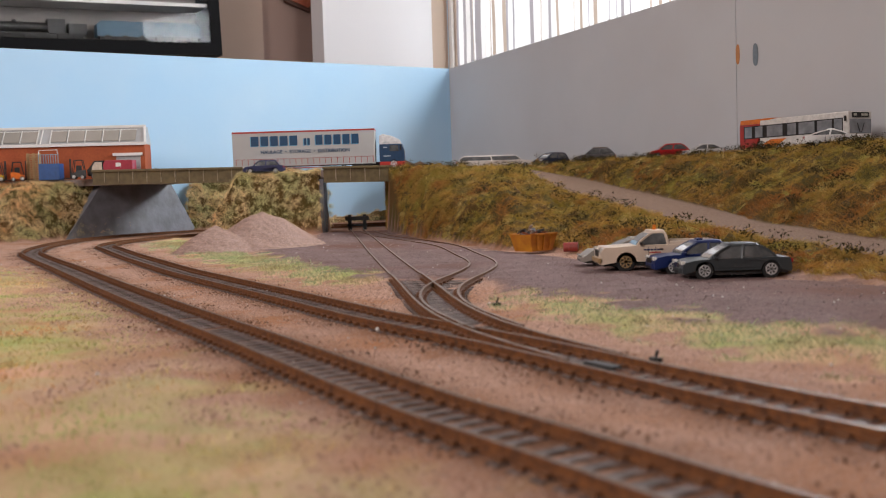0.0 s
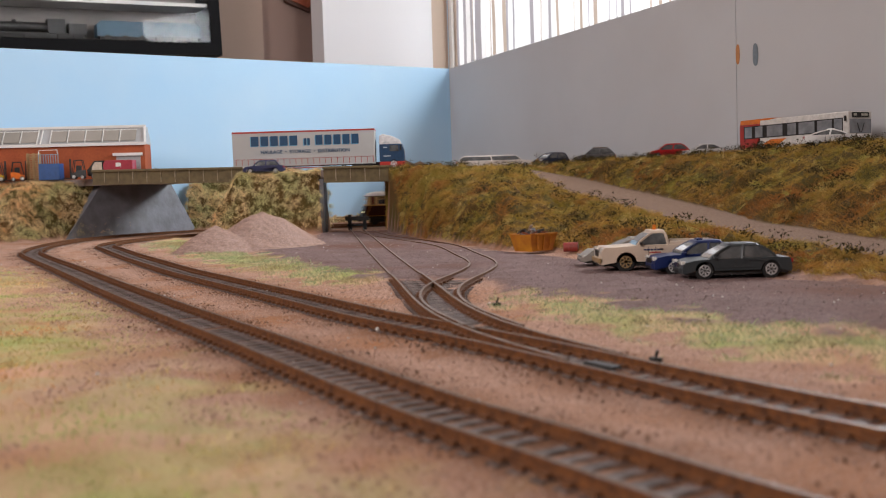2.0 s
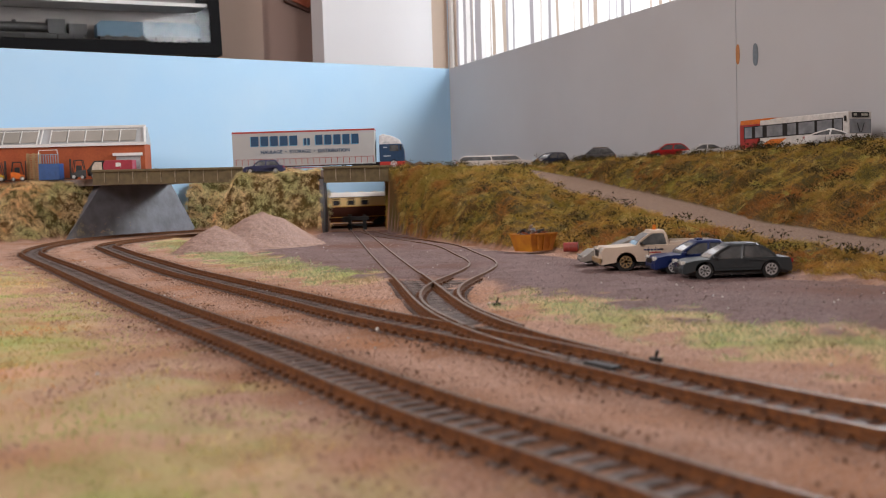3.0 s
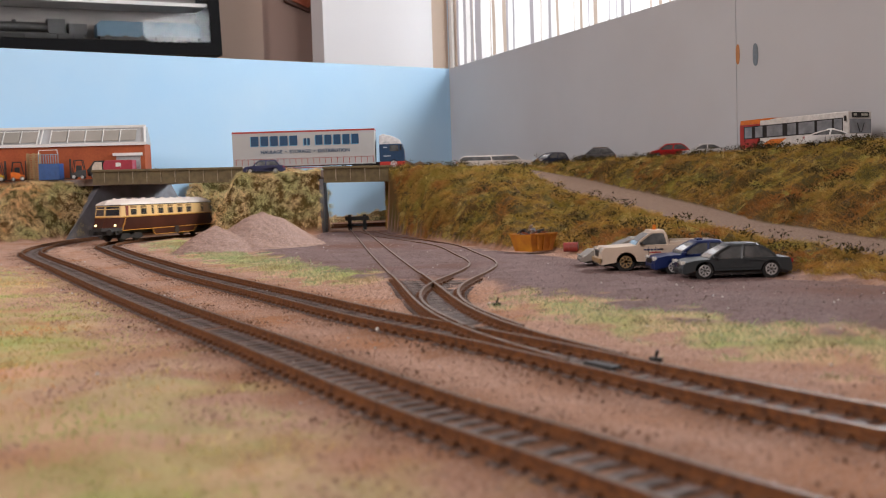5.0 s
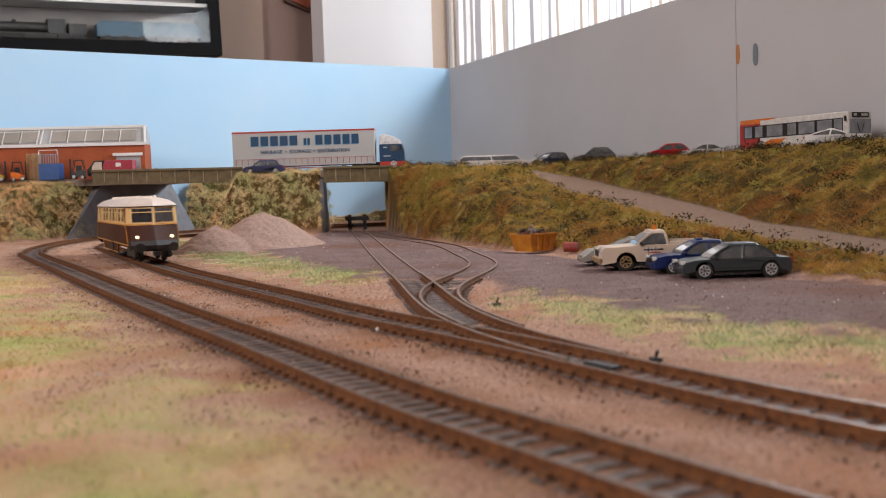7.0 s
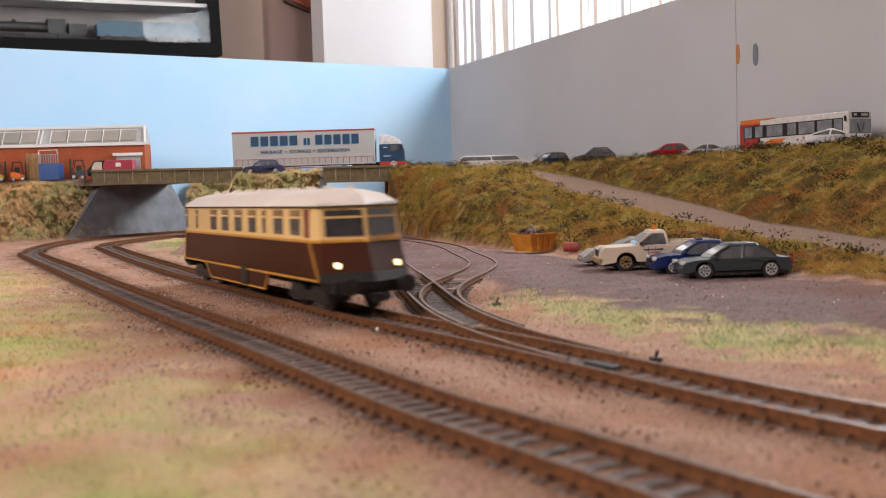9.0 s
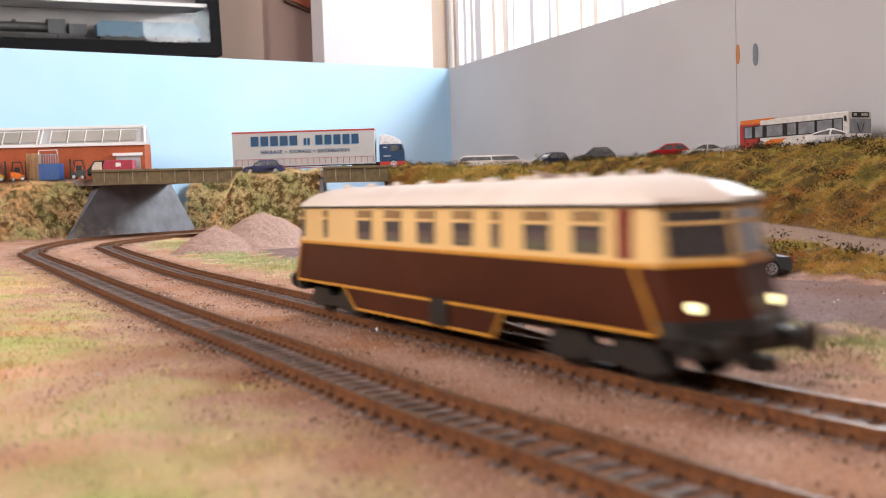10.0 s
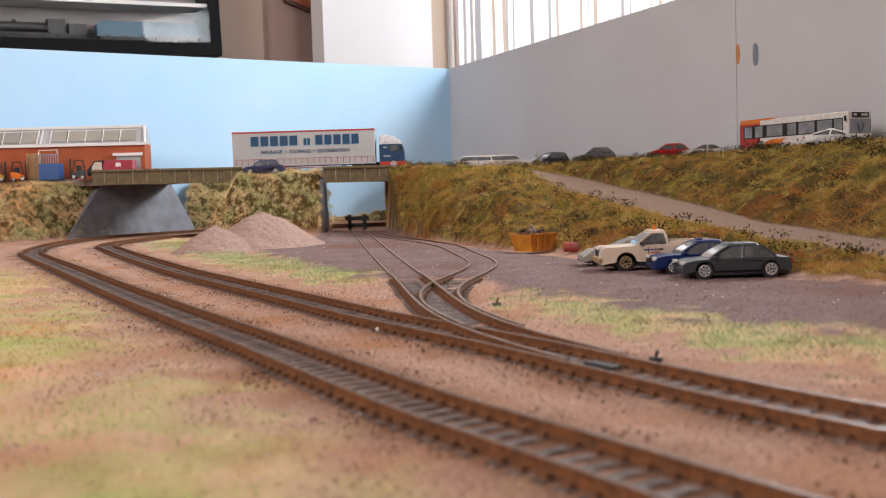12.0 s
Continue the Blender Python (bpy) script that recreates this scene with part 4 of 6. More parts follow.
    # windscreen and rear window, a little proud of the cabin, reflection in their pale colour
    for ends, sign in (((0, 7), 1), ((3, 4), -1)):
        bm = bmesh.new()
        shell = [[q[ends[0]], q[ends[1]]] for q in (cabin_ring(z0 + (z1 - z0) * u) for u in (0.06, 0.35, 0.7, 0.95))]
        for lower, above in zip(shell, shell[1:]):
            ring = [(lower[0][0], lower[0][1] * 0.95, lower[0][2]), (lower[1][0], lower[1][1] * 0.95, lower[1][2]), (above[1][0], above[1][1] * 0.95, above[1][2]), (above[0][0], above[0][1] * 0.95, above[0][2])]
            loft(bm, [[(x - sign * 0.3, y, z) for x, y, z in ring], [(x + sign * 0.12, y, z + 0.1) for x, y, z in ring]])
        part("windscreen" if sign > 0 else "rear_window", bm, M_SCREENREFLECTION, root, "car window, pale reflection put into its colour")
    # bumpers, sills, side mouldings and handles
    for e in (-1, 1):
        bm = bmesh.new()
        prism_z(bm, [(e * (hl + 0.45), -hw * 0.62), (e * (hl + 0.45), hw * 0.62), (e * (hl - 0.8), hw * 0.985), (e * (hl - 2.4), hw * 0.985), (e * (hl - 2.4), -hw * 0.985), (e * (hl - 0.8), -hw * 0.985)], H * 0.17, H * 0.33)
        part("front_bumper" if e > 0 else "rear_bumper", bm, paint, root, bevel=0.3)
    bm = bmesh.new()
    box(bm, hl - 0.2, hl + 0.52, -hw * 0.5, hw * 0.5, H * 0.18, H * 0.245)
    part("air_intake", bm, M_BLACK, root)
    for side in (-1, 1):
        bm = bmesh.new()
        y0, y1 = sorted((side * hw * 0.95, side * (hw + 0.22)))
        box(bm, xr + r * 1.3, xf - r * 1.3, y0, y1, H * 0.315, H * 0.345)
        part("side_moulding", bm, paint, root)
        bm = bmesh.new()
        box(bm, xr + r * 1.25, xf - r * 1.25, y0, y1, H * 0.125, H * 0.175)
        part("sill", bm, M_BLACK, root)
        for q in (0.50, 0.82) if not bed else (0.75,):
            bm = bmesh.new()
            xh = xw0 + (xe - xw0) * q
            box(bm, xh - 1.0, xh + 1.0, *sorted((side * hw * 0.96, side * (hw + 0.3))), zb * 0.80, zb * 0.85)
            part("door_handle", bm, M_BLACK if bed else paint, root)
        for x in (xf, xr):
            bm = bmesh.new()
            y2, y3 = sorted((side * hw * 0.80, side * hw * 0.9))
            cylinder(bm, (x, y2, r * 0.97), "y", r * 1.12, y3 - y2, 20)
            part("wheel_well", bm, M_BLACK, root)
    for s in (-1, 1):
        for x in (xf, xr):
            wheel(root, x, s * hw * 0.985, r, rim, s)
        bm = bmesh.new()
        y0, y1 = sorted((s * hw * 0.55, s * hw * 0.92))
        box(bm, hl - 1.9, hl + 0.05, y0, y1, H * nose * 0.82, H * nose * 1.02)
        part("headlight", bm, M_LAMPGLASS, root, "clear headlight", bevel=0.25)
        bm = bmesh.new()
        y0, y1 = sorted((s * hw * 0.62, s * hw * 0.96))
        box(bm, -hl - 0.1, -hl + 1.2, y0, y1, zb * 0.72, zb * 0.92)
        part("tail_light", bm, M_REDLAMP, root, "red tail light")
        bm = bmesh.new()
        y0, y1 = sorted((s * hw * 0.95, s * (hw + 1.6)))
        box(bm, xw0 - L * 0.035 - 0.6, xw0 - L * 0.035 + 0.6, y0, y1, zb * 1.0, zb * 1.12)
        part("mirror", bm, paint if "blackmirror" not in extras else M_BLACK, root, bevel=0.2)
        bm = bmesh.new()
        y0, y1 = sorted((s * hw * 0.98, s * (hw + 0.08)))
        for q in (0.36, 0.58):
            box(bm, xw0 + (xe - xw0) * q - 0.1, xw0 + (xe - xw0) * q + 0.1, y0, y1, c * 1.8, zb * 0.93)
        part("door_gap", bm, M_BLACK, root)
    bm = bmesh.new()
    box(bm, hl - 0.6, hl + 0.08, -hw * 0.42, hw * 0.42, H * nose * 0.62, H * nose * 0.92)
    part("grille", bm, M_BLACK if "chromegrille" not in extras else M_CHROME, root)
    bm = bmesh.new()
    box(bm, hl - 0.5, hl + 0.2, -hw * 0.2, hw * 0.2, H * 0.19, H * 0.25)
    part("number_plate", bm, M_WHITE, root, "blank plate")
    if "bumper" in extras:
        bm = bmesh.new()
        box(bm, hl - 1.6, hl + 0.9, -hw * 1.0, hw * 1.0, H * 0.2, H * 0.33)
        part("bumper", bm, M_GOLDRIM if "tanbumper" in extras else M_CHROME, root, "worn bumper", bevel=0.4)
    if "spoiler" in extras:
        bm = bmesh.new()
        box(bm, -hl + 0.5, -hl + 4, -hw * 0.8, hw * 0.8, zb * 1.28, zb * 1.36)
        for s in (-1, 1):
            box(bm, -hl + 1.5, -hl + 3, s * hw * 0.7 - 0.3, s * hw * 0.7 + 0.3, zb, zb * 1.3)
        part("spoiler", bm, paint, root)
        bm = bmesh.new()
        box(bm, f1 - 5, f1 - 2, -3, 3, H * 0.99, H * 1.05)
        part("roof_vent", bm, paint, root, bevel=0.3)
    if "rails" in extras:
        for s in (-1, 1):
            bm = bmesh.new()
            beam(bm, (f1 - 1, s * ht * 0.85, H * 1.04), (r1 + 1, s * ht * 0.85, H * 1.04), 0.5)
            part("roof_rail", bm, M_CHROME, root)
    if "beacon" in extras:
        bm = bmesh.new()
        cylinder(bm, ((f1 + r1) / 2, 0, H), "z", 1.2, 2.6, 14, 0.9)
        part("beacon", bm, M_ORANGELAMP, root, "orange roof beacon", smooth=True)
    if bed:
        bm = bmesh.new()
        box(bm, -hl + 1.6, r0 - 0.8, -hw * 0.86, hw * 0.86, zb * 0.99, zb * 1.035)
        part("bed_floor", bm, M_BLACK, root, "dark open load bed")
        for s in (-1, 1):
            bm = bmesh.new()
            y0, y1 = sorted((s * hw * 0.86, s * hw * 0.97))
            box(bm, -hl + 0.8, r0 - 0.2, y0, y1, zb * 0.96, zb * 1.12)
            part("bed_side", bm, paint, root, bevel=0.25)
        for s in (-1, 1):
            bm = bmesh.new()
            y0, y1 = sorted((s * hw * 0.97, s * (hw + 0.12)))
            for k in range(6):
                box(bm, xw0 - L * 0.06 - k * 1.75 - 1.3, xw0 - L * 0.06 - k * 1.75, y0, y1, zb * 0.78, zb * 0.84)
            part("door_lettering", bm, material("navy_bar", (0.03, 0.04, 0.12), 0.5), root, "small dark bars of lettering")
            bm = bmesh.new()
            box(bm, xw0 - L * 0.06 - 9, xw0 - L * 0.06 - 3, y0, y1, zb * 0.68, zb * 0.72)
            part("door_stripe", bm, M_REDLAMP, root)
    return root


GREY_CAR = (0.042, 0.050, 0.054)
car("saloon_car", "dark grey model saloon car with silver wheels parked in the yard", 52.5, 20.3, 16.4, GREY_CAR, at(138.5, 467, -1.2, 180), hood=0.26, boot=0.13, belt=0.58, wb=(0.205, 0.805), wheel_r=4.0, rake_f=0.17, rake_r=0.15, extras="chromegrille")
car("rally_car", "blue model rally car with roof vent and spoiler", 50, 20, 16.5, (0.012, 0.025, 0.11), at(130.5, 498, -1.2, 181), hood=0.28, boot=0.13, extras="spoiler", wb=(0.2, 0.79), wheel_r=3.6, rake_f=0.16, rake_r=0.15, rough=0.35)
car("pickup_truck", "cream white model pickup truck with orange roof beacon", 65, 23.0, 21.0, (0.68, 0.55, 0.43), at(116, 528, -1.2, 180), hood=0.30, boot=0.02, rake_f=0.12, rake_r=0.02, belt=0.64, nose=0.58, wheel_r=4.7, wb=(0.21, 0.80), rim=M_GOLDRIM,
    extras="beacon bumper tanbumper blackmirror", bed=True, cab_len=0.27, category="pickup truck")
car("silver_coupe", "silver model coupe with dark glass roof", 54, 20.5, 15.5, (0.36, 0.33, 0.29), at(106, 563, -1.2, 181), hood=0.33, boot=0.12, nose=0.40, belt=0.62, wb=(0.2, 0.8), wheel_r=3.7, rake_f=0.2, rake_r=0.2, metal=0.3)
ROADZ = 72.9
car("blue_estate_car", "dark blue model estate car with silver trim on the bridge", 51, 19, 17.0, (0.03, 0.035, 0.10), at(-220, 1221, 72.5, 180), hood=0.25, boot=0.10, rake_f=0.12, rake_r=0.1, extras="bumper chromegrille")
car("limousine", "long white model stretch limousine with dark windows", 106, 20, 18.5, (0.78, 0.72, 0.66), at(75, 1352, ROADZ, -2), hood=0.15, boot=0.03, rake_f=0.07, rake_r=0.05, belt=0.62, wb=(0.1, 0.88), wheel_r=3.8, category="limousine")
car("dark_hatchback", "dark blue model people carrier at the ramp's top", 47, 21, 19.0, (0.018, 0.025, 0.055), at(142, 1258, 70.5, 215), hood=0.22, boot=0.03, rake_f=0.2, rake_r=0.08)
car("estate_car", "metallic grey model estate car with roof rails", 50, 20, 20.0, (0.16, 0.16, 0.17), at(199, 1252, ROADZ, 178), hood=0.22, boot=0.03, rake_f=0.18, rake_r=0.13, extras="rails", metal=0.4)
car("red_hatchback", "bright red model hatchback parked by the backdrop", 46, 20, 17.5, (0.45, 0.012, 0.015), at(262, 1122, ROADZ, 180), hood=0.22, boot=0.03, rake_f=0.2, rake_r=0.14)
car("white_hatchback", "white model hatchback parked by the backdrop", 42, 19, 14.5, (0.66, 0.66, 0.64), at(291, 1080, ROADZ, 180), hood=0.22, boot=0.05, rake_f=0.2, rake_r=0.2)
car("white_coupe", "white model sports coupe beside the bus", 50, 20, 13.6, (0.78, 0.77, 0.75), at(331, 818, ROADZ - 0.4, -18), hood=0.30, boot=0.08, rake_f=0.2, rake_r=0.28, belt=0.62)


def bus():
    root = thing("single_deck_bus", "white, orange and red model single deck bus", "bus", at(340.5, 917, 72.0, -61.5) @ Matrix.Diagonal((1, 1, 0.9, 1)))
    L, W, z0, z1 = 63.5, 15.5, 4.0, 34.5
    white, red, orange = material("bus_white", (0.74, 0.72, 0.68), 0.35, coat=0.3), material("bus_red", (0.42, 0.03, 0.02), 0.35, coat=0.3), material("bus_orange", (0.75, 0.20, 0.02), 0.35, coat=0.3)
    bm = bmesh.new()
    box(bm, -38, L, -W, W, z0, z1)
    part("body", bm, white, root, "white body", bevel=1.2)
    bm = bmesh.new()
    prism_y(bm, [(-L, z0), (-44, z0), (-37, 20), (-37, z1 - 4), (-L, z1 - 4)], -W, W)
    part("rear_panel", bm, red, root, "red rear end", bevel=0.5)
    bm = bmesh.new()
    prism_y(bm, [(-L, z1 - 4), (-37, z1 - 4), (-22, z1), (-22, z1 + 1.2), (-L + 1, z1 + 1.0)], -W * 0.99, W * 0.99)
    part("roof_pod", bm, orange, root, "orange rear roof", bevel=0.4)
    bm = bmesh.new()
    prism_y(bm, [(-43, z0), (-20, z0), (-5, 13), (-24, 13)], -W - 0.15, W + 0.15)
    part("swoosh", bm, orange, root, "orange slanting band")
    for s in (-1, 1):
        y0, y1 = sorted((s * (W - 0.5), s * (W + 0.2)))
        bm = bmesh.new()
        box(bm, -58, 58, y0, y1, 15, 28.5)
        part("window_band", bm, M_BLACK, root, "black window surround")
        for x, w in ((-52, 9), (-38.5, 9), (-19, 19), (1.5, 10), (18.5, 18), (38.5, 16), (53, 8)):
            y2, y3 = sorted((s * (W + 0.1), s * (W + 0.45)))
            bm = bmesh.new()
            box(bm, x - w / 2, x + w / 2, y2, y3, 16, 27.5)
            # light grey stands for reflections and the board seen through the panes
            part("window_pane", bm, material("bus_glass", (0.27, 0.29, 0.31), 0.08, 0, (0.17, 0.185, 0.20), 90, coat=0.6) if "bus_glass" not in bpy.data.materials else bpy.data.materials["bus_glass"], root, "bus window, reflections and view put into its grey")
        for x in (-36, 36):
            wheel(root, x, s * W, 6.2, M_SILVER, s)
    bm = bmesh.new()
    box(bm, L - 0.4, L + 0.4, -W * 0.9, W * 0.9, 13, 27)
    part("windscreen", bm, bpy.data.materials["bus_glass"], root, "large dark windscreen", bevel=0.3)
    bm = bmesh.new()
    box(bm, L - 0.4, L + 0.5, -W * 0.7, W * 0.7, 28.5, 33.5)
    part("destination_box", bm, M_BLACK, root, "black destination display")
    bm = bmesh.new()
    for a, b in ((-9, -5), (1, 9)):
        box(bm, L + 0.5, L + 0.6, a, b, 30, 32.2)
    part("destination_lettering", bm, material("display_text", (0.6, 0.6, 0.5), 0.5), root, "pale bars of lettering")
    for s in (-1, 1):
        bm = bmesh.new()
        beam(bm, (L + 0.6, s * 1.0, 14), (L + 0.6, s * 4.5, 23), 0.5)
        part("wiper", bm, M_BLACK, root)
    bm = bmesh.new()
    cylinder(bm, (62, -W - 2.5, 25), "z", 1.0, 5, 8)
    part("mirror", bm, M_BLACK, root)


bus()


def text_on(root, name, words, size, x, y, z, mat, label="", bold=0.038):
    cu = bpy.data.curves.new(name, "FONT")
    cu.body, cu.size, cu.extrude, cu.offset = words, size * MM, 0.05 * MM, size * bold * MM
    cu.align_x = "CENTER"
    tmp = bpy.data.objects.new(name, cu)
    scene.collection.objects.link(tmp)
    bpy.context.view_layer.update()
    me = bpy.data.meshes.new_from_object(tmp.evaluated_get(bpy.context.evaluated_depsgraph_get()))
    bpy.data.objects.remove(tmp)
    me.materials.clear()
    me.materials.append(mat)
    ob = new(name, me)
    ob.parent = root
    ob.matrix_basis = pose(x * MM, y * MM, z * MM, 90, 0, 0)
    return tagged(ob, label)


def lorry():
    root = thing("articulated_lorry", "grey curtain-sided model articulated lorry with blue and white cab", "lorry", at(-172, 1252, 74.8, 1.2))
    side = material("trailer_grey", (0.44, 0.445, 0.44), 0.5, 0, (0.40, 0.40, 0.39), 30)
    red, navy = material("trailer_red", (0.42, 0.03, 0.02), 0.45), material("lettering_navy", (0.008, 0.06, 0.14), 0.5)
    cyan = material("lettering_cyan", (0.16, 0.42, 0.62), 0.5)
    bm = bmesh.new()
    box(bm, -90, 89.5, -16.5, 16.5, 8, 51.2)
    body = part("trailer_body", bm, side, root, "pale grey curtain sides", bevel=0.5)
    bm = bmesh.new()
    box(bm, -90.2, 89.7, -16.7, 16.7, 49.2, 51.4)
    part("top_rail", bm, red, root, "red top rail", bevel=0.3)
    bm = bmesh.new()
    box(bm, -90.2, 89.7, -16.8, 16.8, 7.4, 9.2)
    part("bottom_rail", bm, side, root)
    for k in range(24):
        for s in (-1,):
            bm = bmesh.new()
            x = -86 + 173 * k / 23
            box(bm, x - 0.3, x + 0.3, -16.95, -16.6, 9.2, 16.5)
            part("curtain_strap", bm, red, root, "red strap")
    bm = bmesh.new()
    box(bm, -88, 88, -16.8, -16.55, 16.3, 16.7)
    part("strap_line", bm, red, root)
    # the firm's name as plain bars, one for each letter
    for x0, count, pitch, wide, high in ((-61.6, 5, 12.2, 9.6, 12.2), (1.6, 2, 4.6, 3.0, 8.5), (19.3, 5, 11.4, 8.8, 12.2)):
        for k in range(count):
            bm = bmesh.new()
            x = x0 + k * pitch
            box(bm, x - wide / 2, x + wide / 2, -17.0, -16.6, 33, 33 + high)
            bar = part("name_bar", bm, navy, root, "dark blue bar")
            bm = bmesh.new()
            box(bm, x - wide / 2 - 1.1, x + wide / 2 - 1.1, -16.75, -16.55, 32.2, 32.2 + high)
            part("bar_shadow", bm, cyan, bar, "pale blue drop shadow")
    text_on(root, "lettering_haulage", "HAULAGE  \u2022  STORAGE  \u2022  DISTRIBUTION", 6.1, 1.5, -16.95, 23.2, navy, bold=0.018)
    bm = bmesh.new()
    box(bm, -88, 88, -6, 6, 6.5, 10)
    part("chassis", bm, M_BLACK, root)
    for s in (-1, 1):
        for x in (-62, -47, -32):
            wheel(root, x, s * 15.5, 5.6, M_SILVER, s)
        for x in (66, 80):
            wheel(root, x, s * 15.5, 5.9, M_BLACK, s)
        wheel(root, 113, s * 15.5, 5.9, M_SILVER, s)
        bm = bmesh.new()
        y0, y1 = sorted((s * 15.8, s * 16.4))
        for z in (4.2, 7.0):
            box(bm, -24, 42, y0, y1, z, z + 1.0)
        part("side_guard", bm, red if s < 0 else M_SILVER, root, "side guard rail")
    bm = bmesh.new()
    for x in (48, 51):
        box(bm, x - 1, x + 1, -13, -11, 0.3, 9.5)
    part("landing_leg", bm, M_BLACK, root)
    # tractor unit
    cabm, white = material("cab_blue", (0.02, 0.06, 0.13), 0.35, coat=0.4), material("cab_white", (0.75, 0.75, 0.76), 0.35, coat=0.4)
    bm = bmesh.new()
    prism_y(bm, [(95, 9), (125.5, 9), (127, 12), (126.5, 22), (123.5, 31), (95, 31)], -15.5, 15.5)
    part("cab", bm, cabm, root, "dark blue cab", bevel=0.8)
    bm = bmesh.new()
    prism_y(bm, [(95, 31), (123.5, 31), (121.5, 36), (112, 41), (100, 44), (95, 42)], -15.3, 15.3)
    part("air_deflector", bm, white, root, "white roof deflector", bevel=0.8)
    bm = bmesh.new()
    prism_y(bm, [(95, 2.5), (126.5, 2.5), (127.2, 9), (95, 9)], -15.6, 15.6)
    part("bumper", bm, red, root, "red bumper", bevel=0.6)
    for s in (-1, 1):
        bm = bmesh.new()
        y0, y1 = sorted((s * 15.0, s * 15.75))
        prism_y(bm, [(108, 22), (119.5, 22), (118.5, 29.5), (108, 29.5)], y0, y1)
        part("side_glass", bm, M_GLASS, root)
    bm = bmesh.new()
    loft(bm, [[(126.6, -13.5, 21), (126.6, 13.5, 21), (124.2, 13, 30), (124.2, -13, 30)], [(127.0, -13.5, 21), (127.0, 13.5, 21), (124.7, 13, 30), (124.7, -13, 30)]])
    part("windscreen", bm, M_GLASS, root)
    bm = bmesh.new()
    for z, w in ((33.5, 7), (27, 5), (16, 9)):
        box(bm, 100, 100 + w, -15.95, -15.5, z - 0.6, z + 0.6)
    part("cab_lettering", bm, material("pale_bar", (0.5, 0.55, 0.6), 0.5), root, "pale bars of lettering")
    bm = bmesh.new()
    box(bm, 121, 123, -18.5, -15.5, 23, 29)
    part("mirror", bm, M_BLACK, root)
    bm = bmesh.new()
    box(bm, 62, 112, -6, 6, 5, 9.2)
    part("tractor_chassis", bm, M_BLACK, root)


lorry()


# ---- works building and what stands in its yard ----
def works():
    root = thing("works_building", "orange brick model works with white framed roof lights", "building", at(-404, 1338, 74.8, 6))
    brick = material("orange_brick", (0.40, 0.095, 0.03), 0.8, 0, (0.34, 0.075, 0.025), 60, speck=0.12)
    white, glass = M_WHITE, material("roof_glass", (0.45, 0.46, 0.47), 0.35, 0, (0.36, 0.36, 0.35), 30)
    bm = bmesh.new()
    box(bm, -212, 0, 0, 44, 0, 47)
    part("wall", bm, brick, root, "orange brick wall")
    bm = bmesh.new()
    loft(bm, [[(-212, -1, 47), (1, -1, 47), (1, 45, 47), (-212, 45, 47)], [(-212, 20, 72), (-3, 20, 72), (-3, 44, 72), (-212, 44, 72)]])
    roof = part("roof", bm, glass, root, "grey sloping roof")
    bm = bmesh.new()
    box(bm, -213, 2, -3, 1, 45.5, 49.5)
    part("gutter", bm, white, root, "white gutter board")
    bm = bmesh.new()
    box(bm, -213, -1, 17, 21, 70.5, 74)
    part("ridge", bm, white, root, "white ridge board")
    bm = bmesh.new()
    beam(bm, (1.5, -2, 48), (-2, 20, 73), 3.2, 3)
    part("barge_board", bm, white, root)

    def on_roof(x, t):
        return (x, -1 + 21 * t - 1.2, 47 + 25 * t)
    tan = material("skylight_tan", (0.36, 0.33, 0.29), 0.4, 0, (0.30, 0.28, 0.24), 30)
    for x0 in (-125, -102, -79, -56, -33, -210, -187, -164):
        bm = bmesh.new()
        a, b, c, d = on_roof(x0, 0.2), on_roof(x0 + 21, 0.2), on_roof(x0 + 21, 0.8), on_roof(x0, 0.8)
        loft(bm, [[a, b, c, d], [(p[0], p[1] - 0.6, p[2] + 0.3) for p in (a, b, c, d)]])
        sk = part("skylight", bm, tan, roof, "tan skylight pane")
        bm = bmesh.new()
        beam(bm, on_roof(x0, 0.16), on_roof(x0, 0.86), 1.2, 2.2)
        beam(bm, on_roof(x0, 0.82), on_roof(x0 + 21, 0.82), 1.4, 1.0)
        part("glazing_bar", bm, white, roof, "white glazing bar")
    bm = bmesh.new()
    for x in (-142, -137):
        beam(bm, on_roof(x, 0.0), on_roof(x, 1.0), 1.4, 2.2)
    part("roof_joint", bm, white, roof)
    bm = bmesh.new()
    box(bm, -38, -6, -1.5, 0.5, 0, 31)
    door = part("roller_door", bm, material("shutter_grey", (0.42, 0.42, 0.42), 0.6), root, "grey roller shutter door")
    bm = bmesh.new()
    box(bm, -42, -3, -4, 0.5, 31, 35)
    part("lintel", bm, white, door, "white lintel")
    for k in range(9):
        bm = bmesh.new()
        box(bm, -37.5, -6.5, -2.0, -1.5, 2 + k * 3.2, 3.6 + k * 3.2)
        part("slat", bm, bpy.data.materials["shutter_grey"], door)


works()


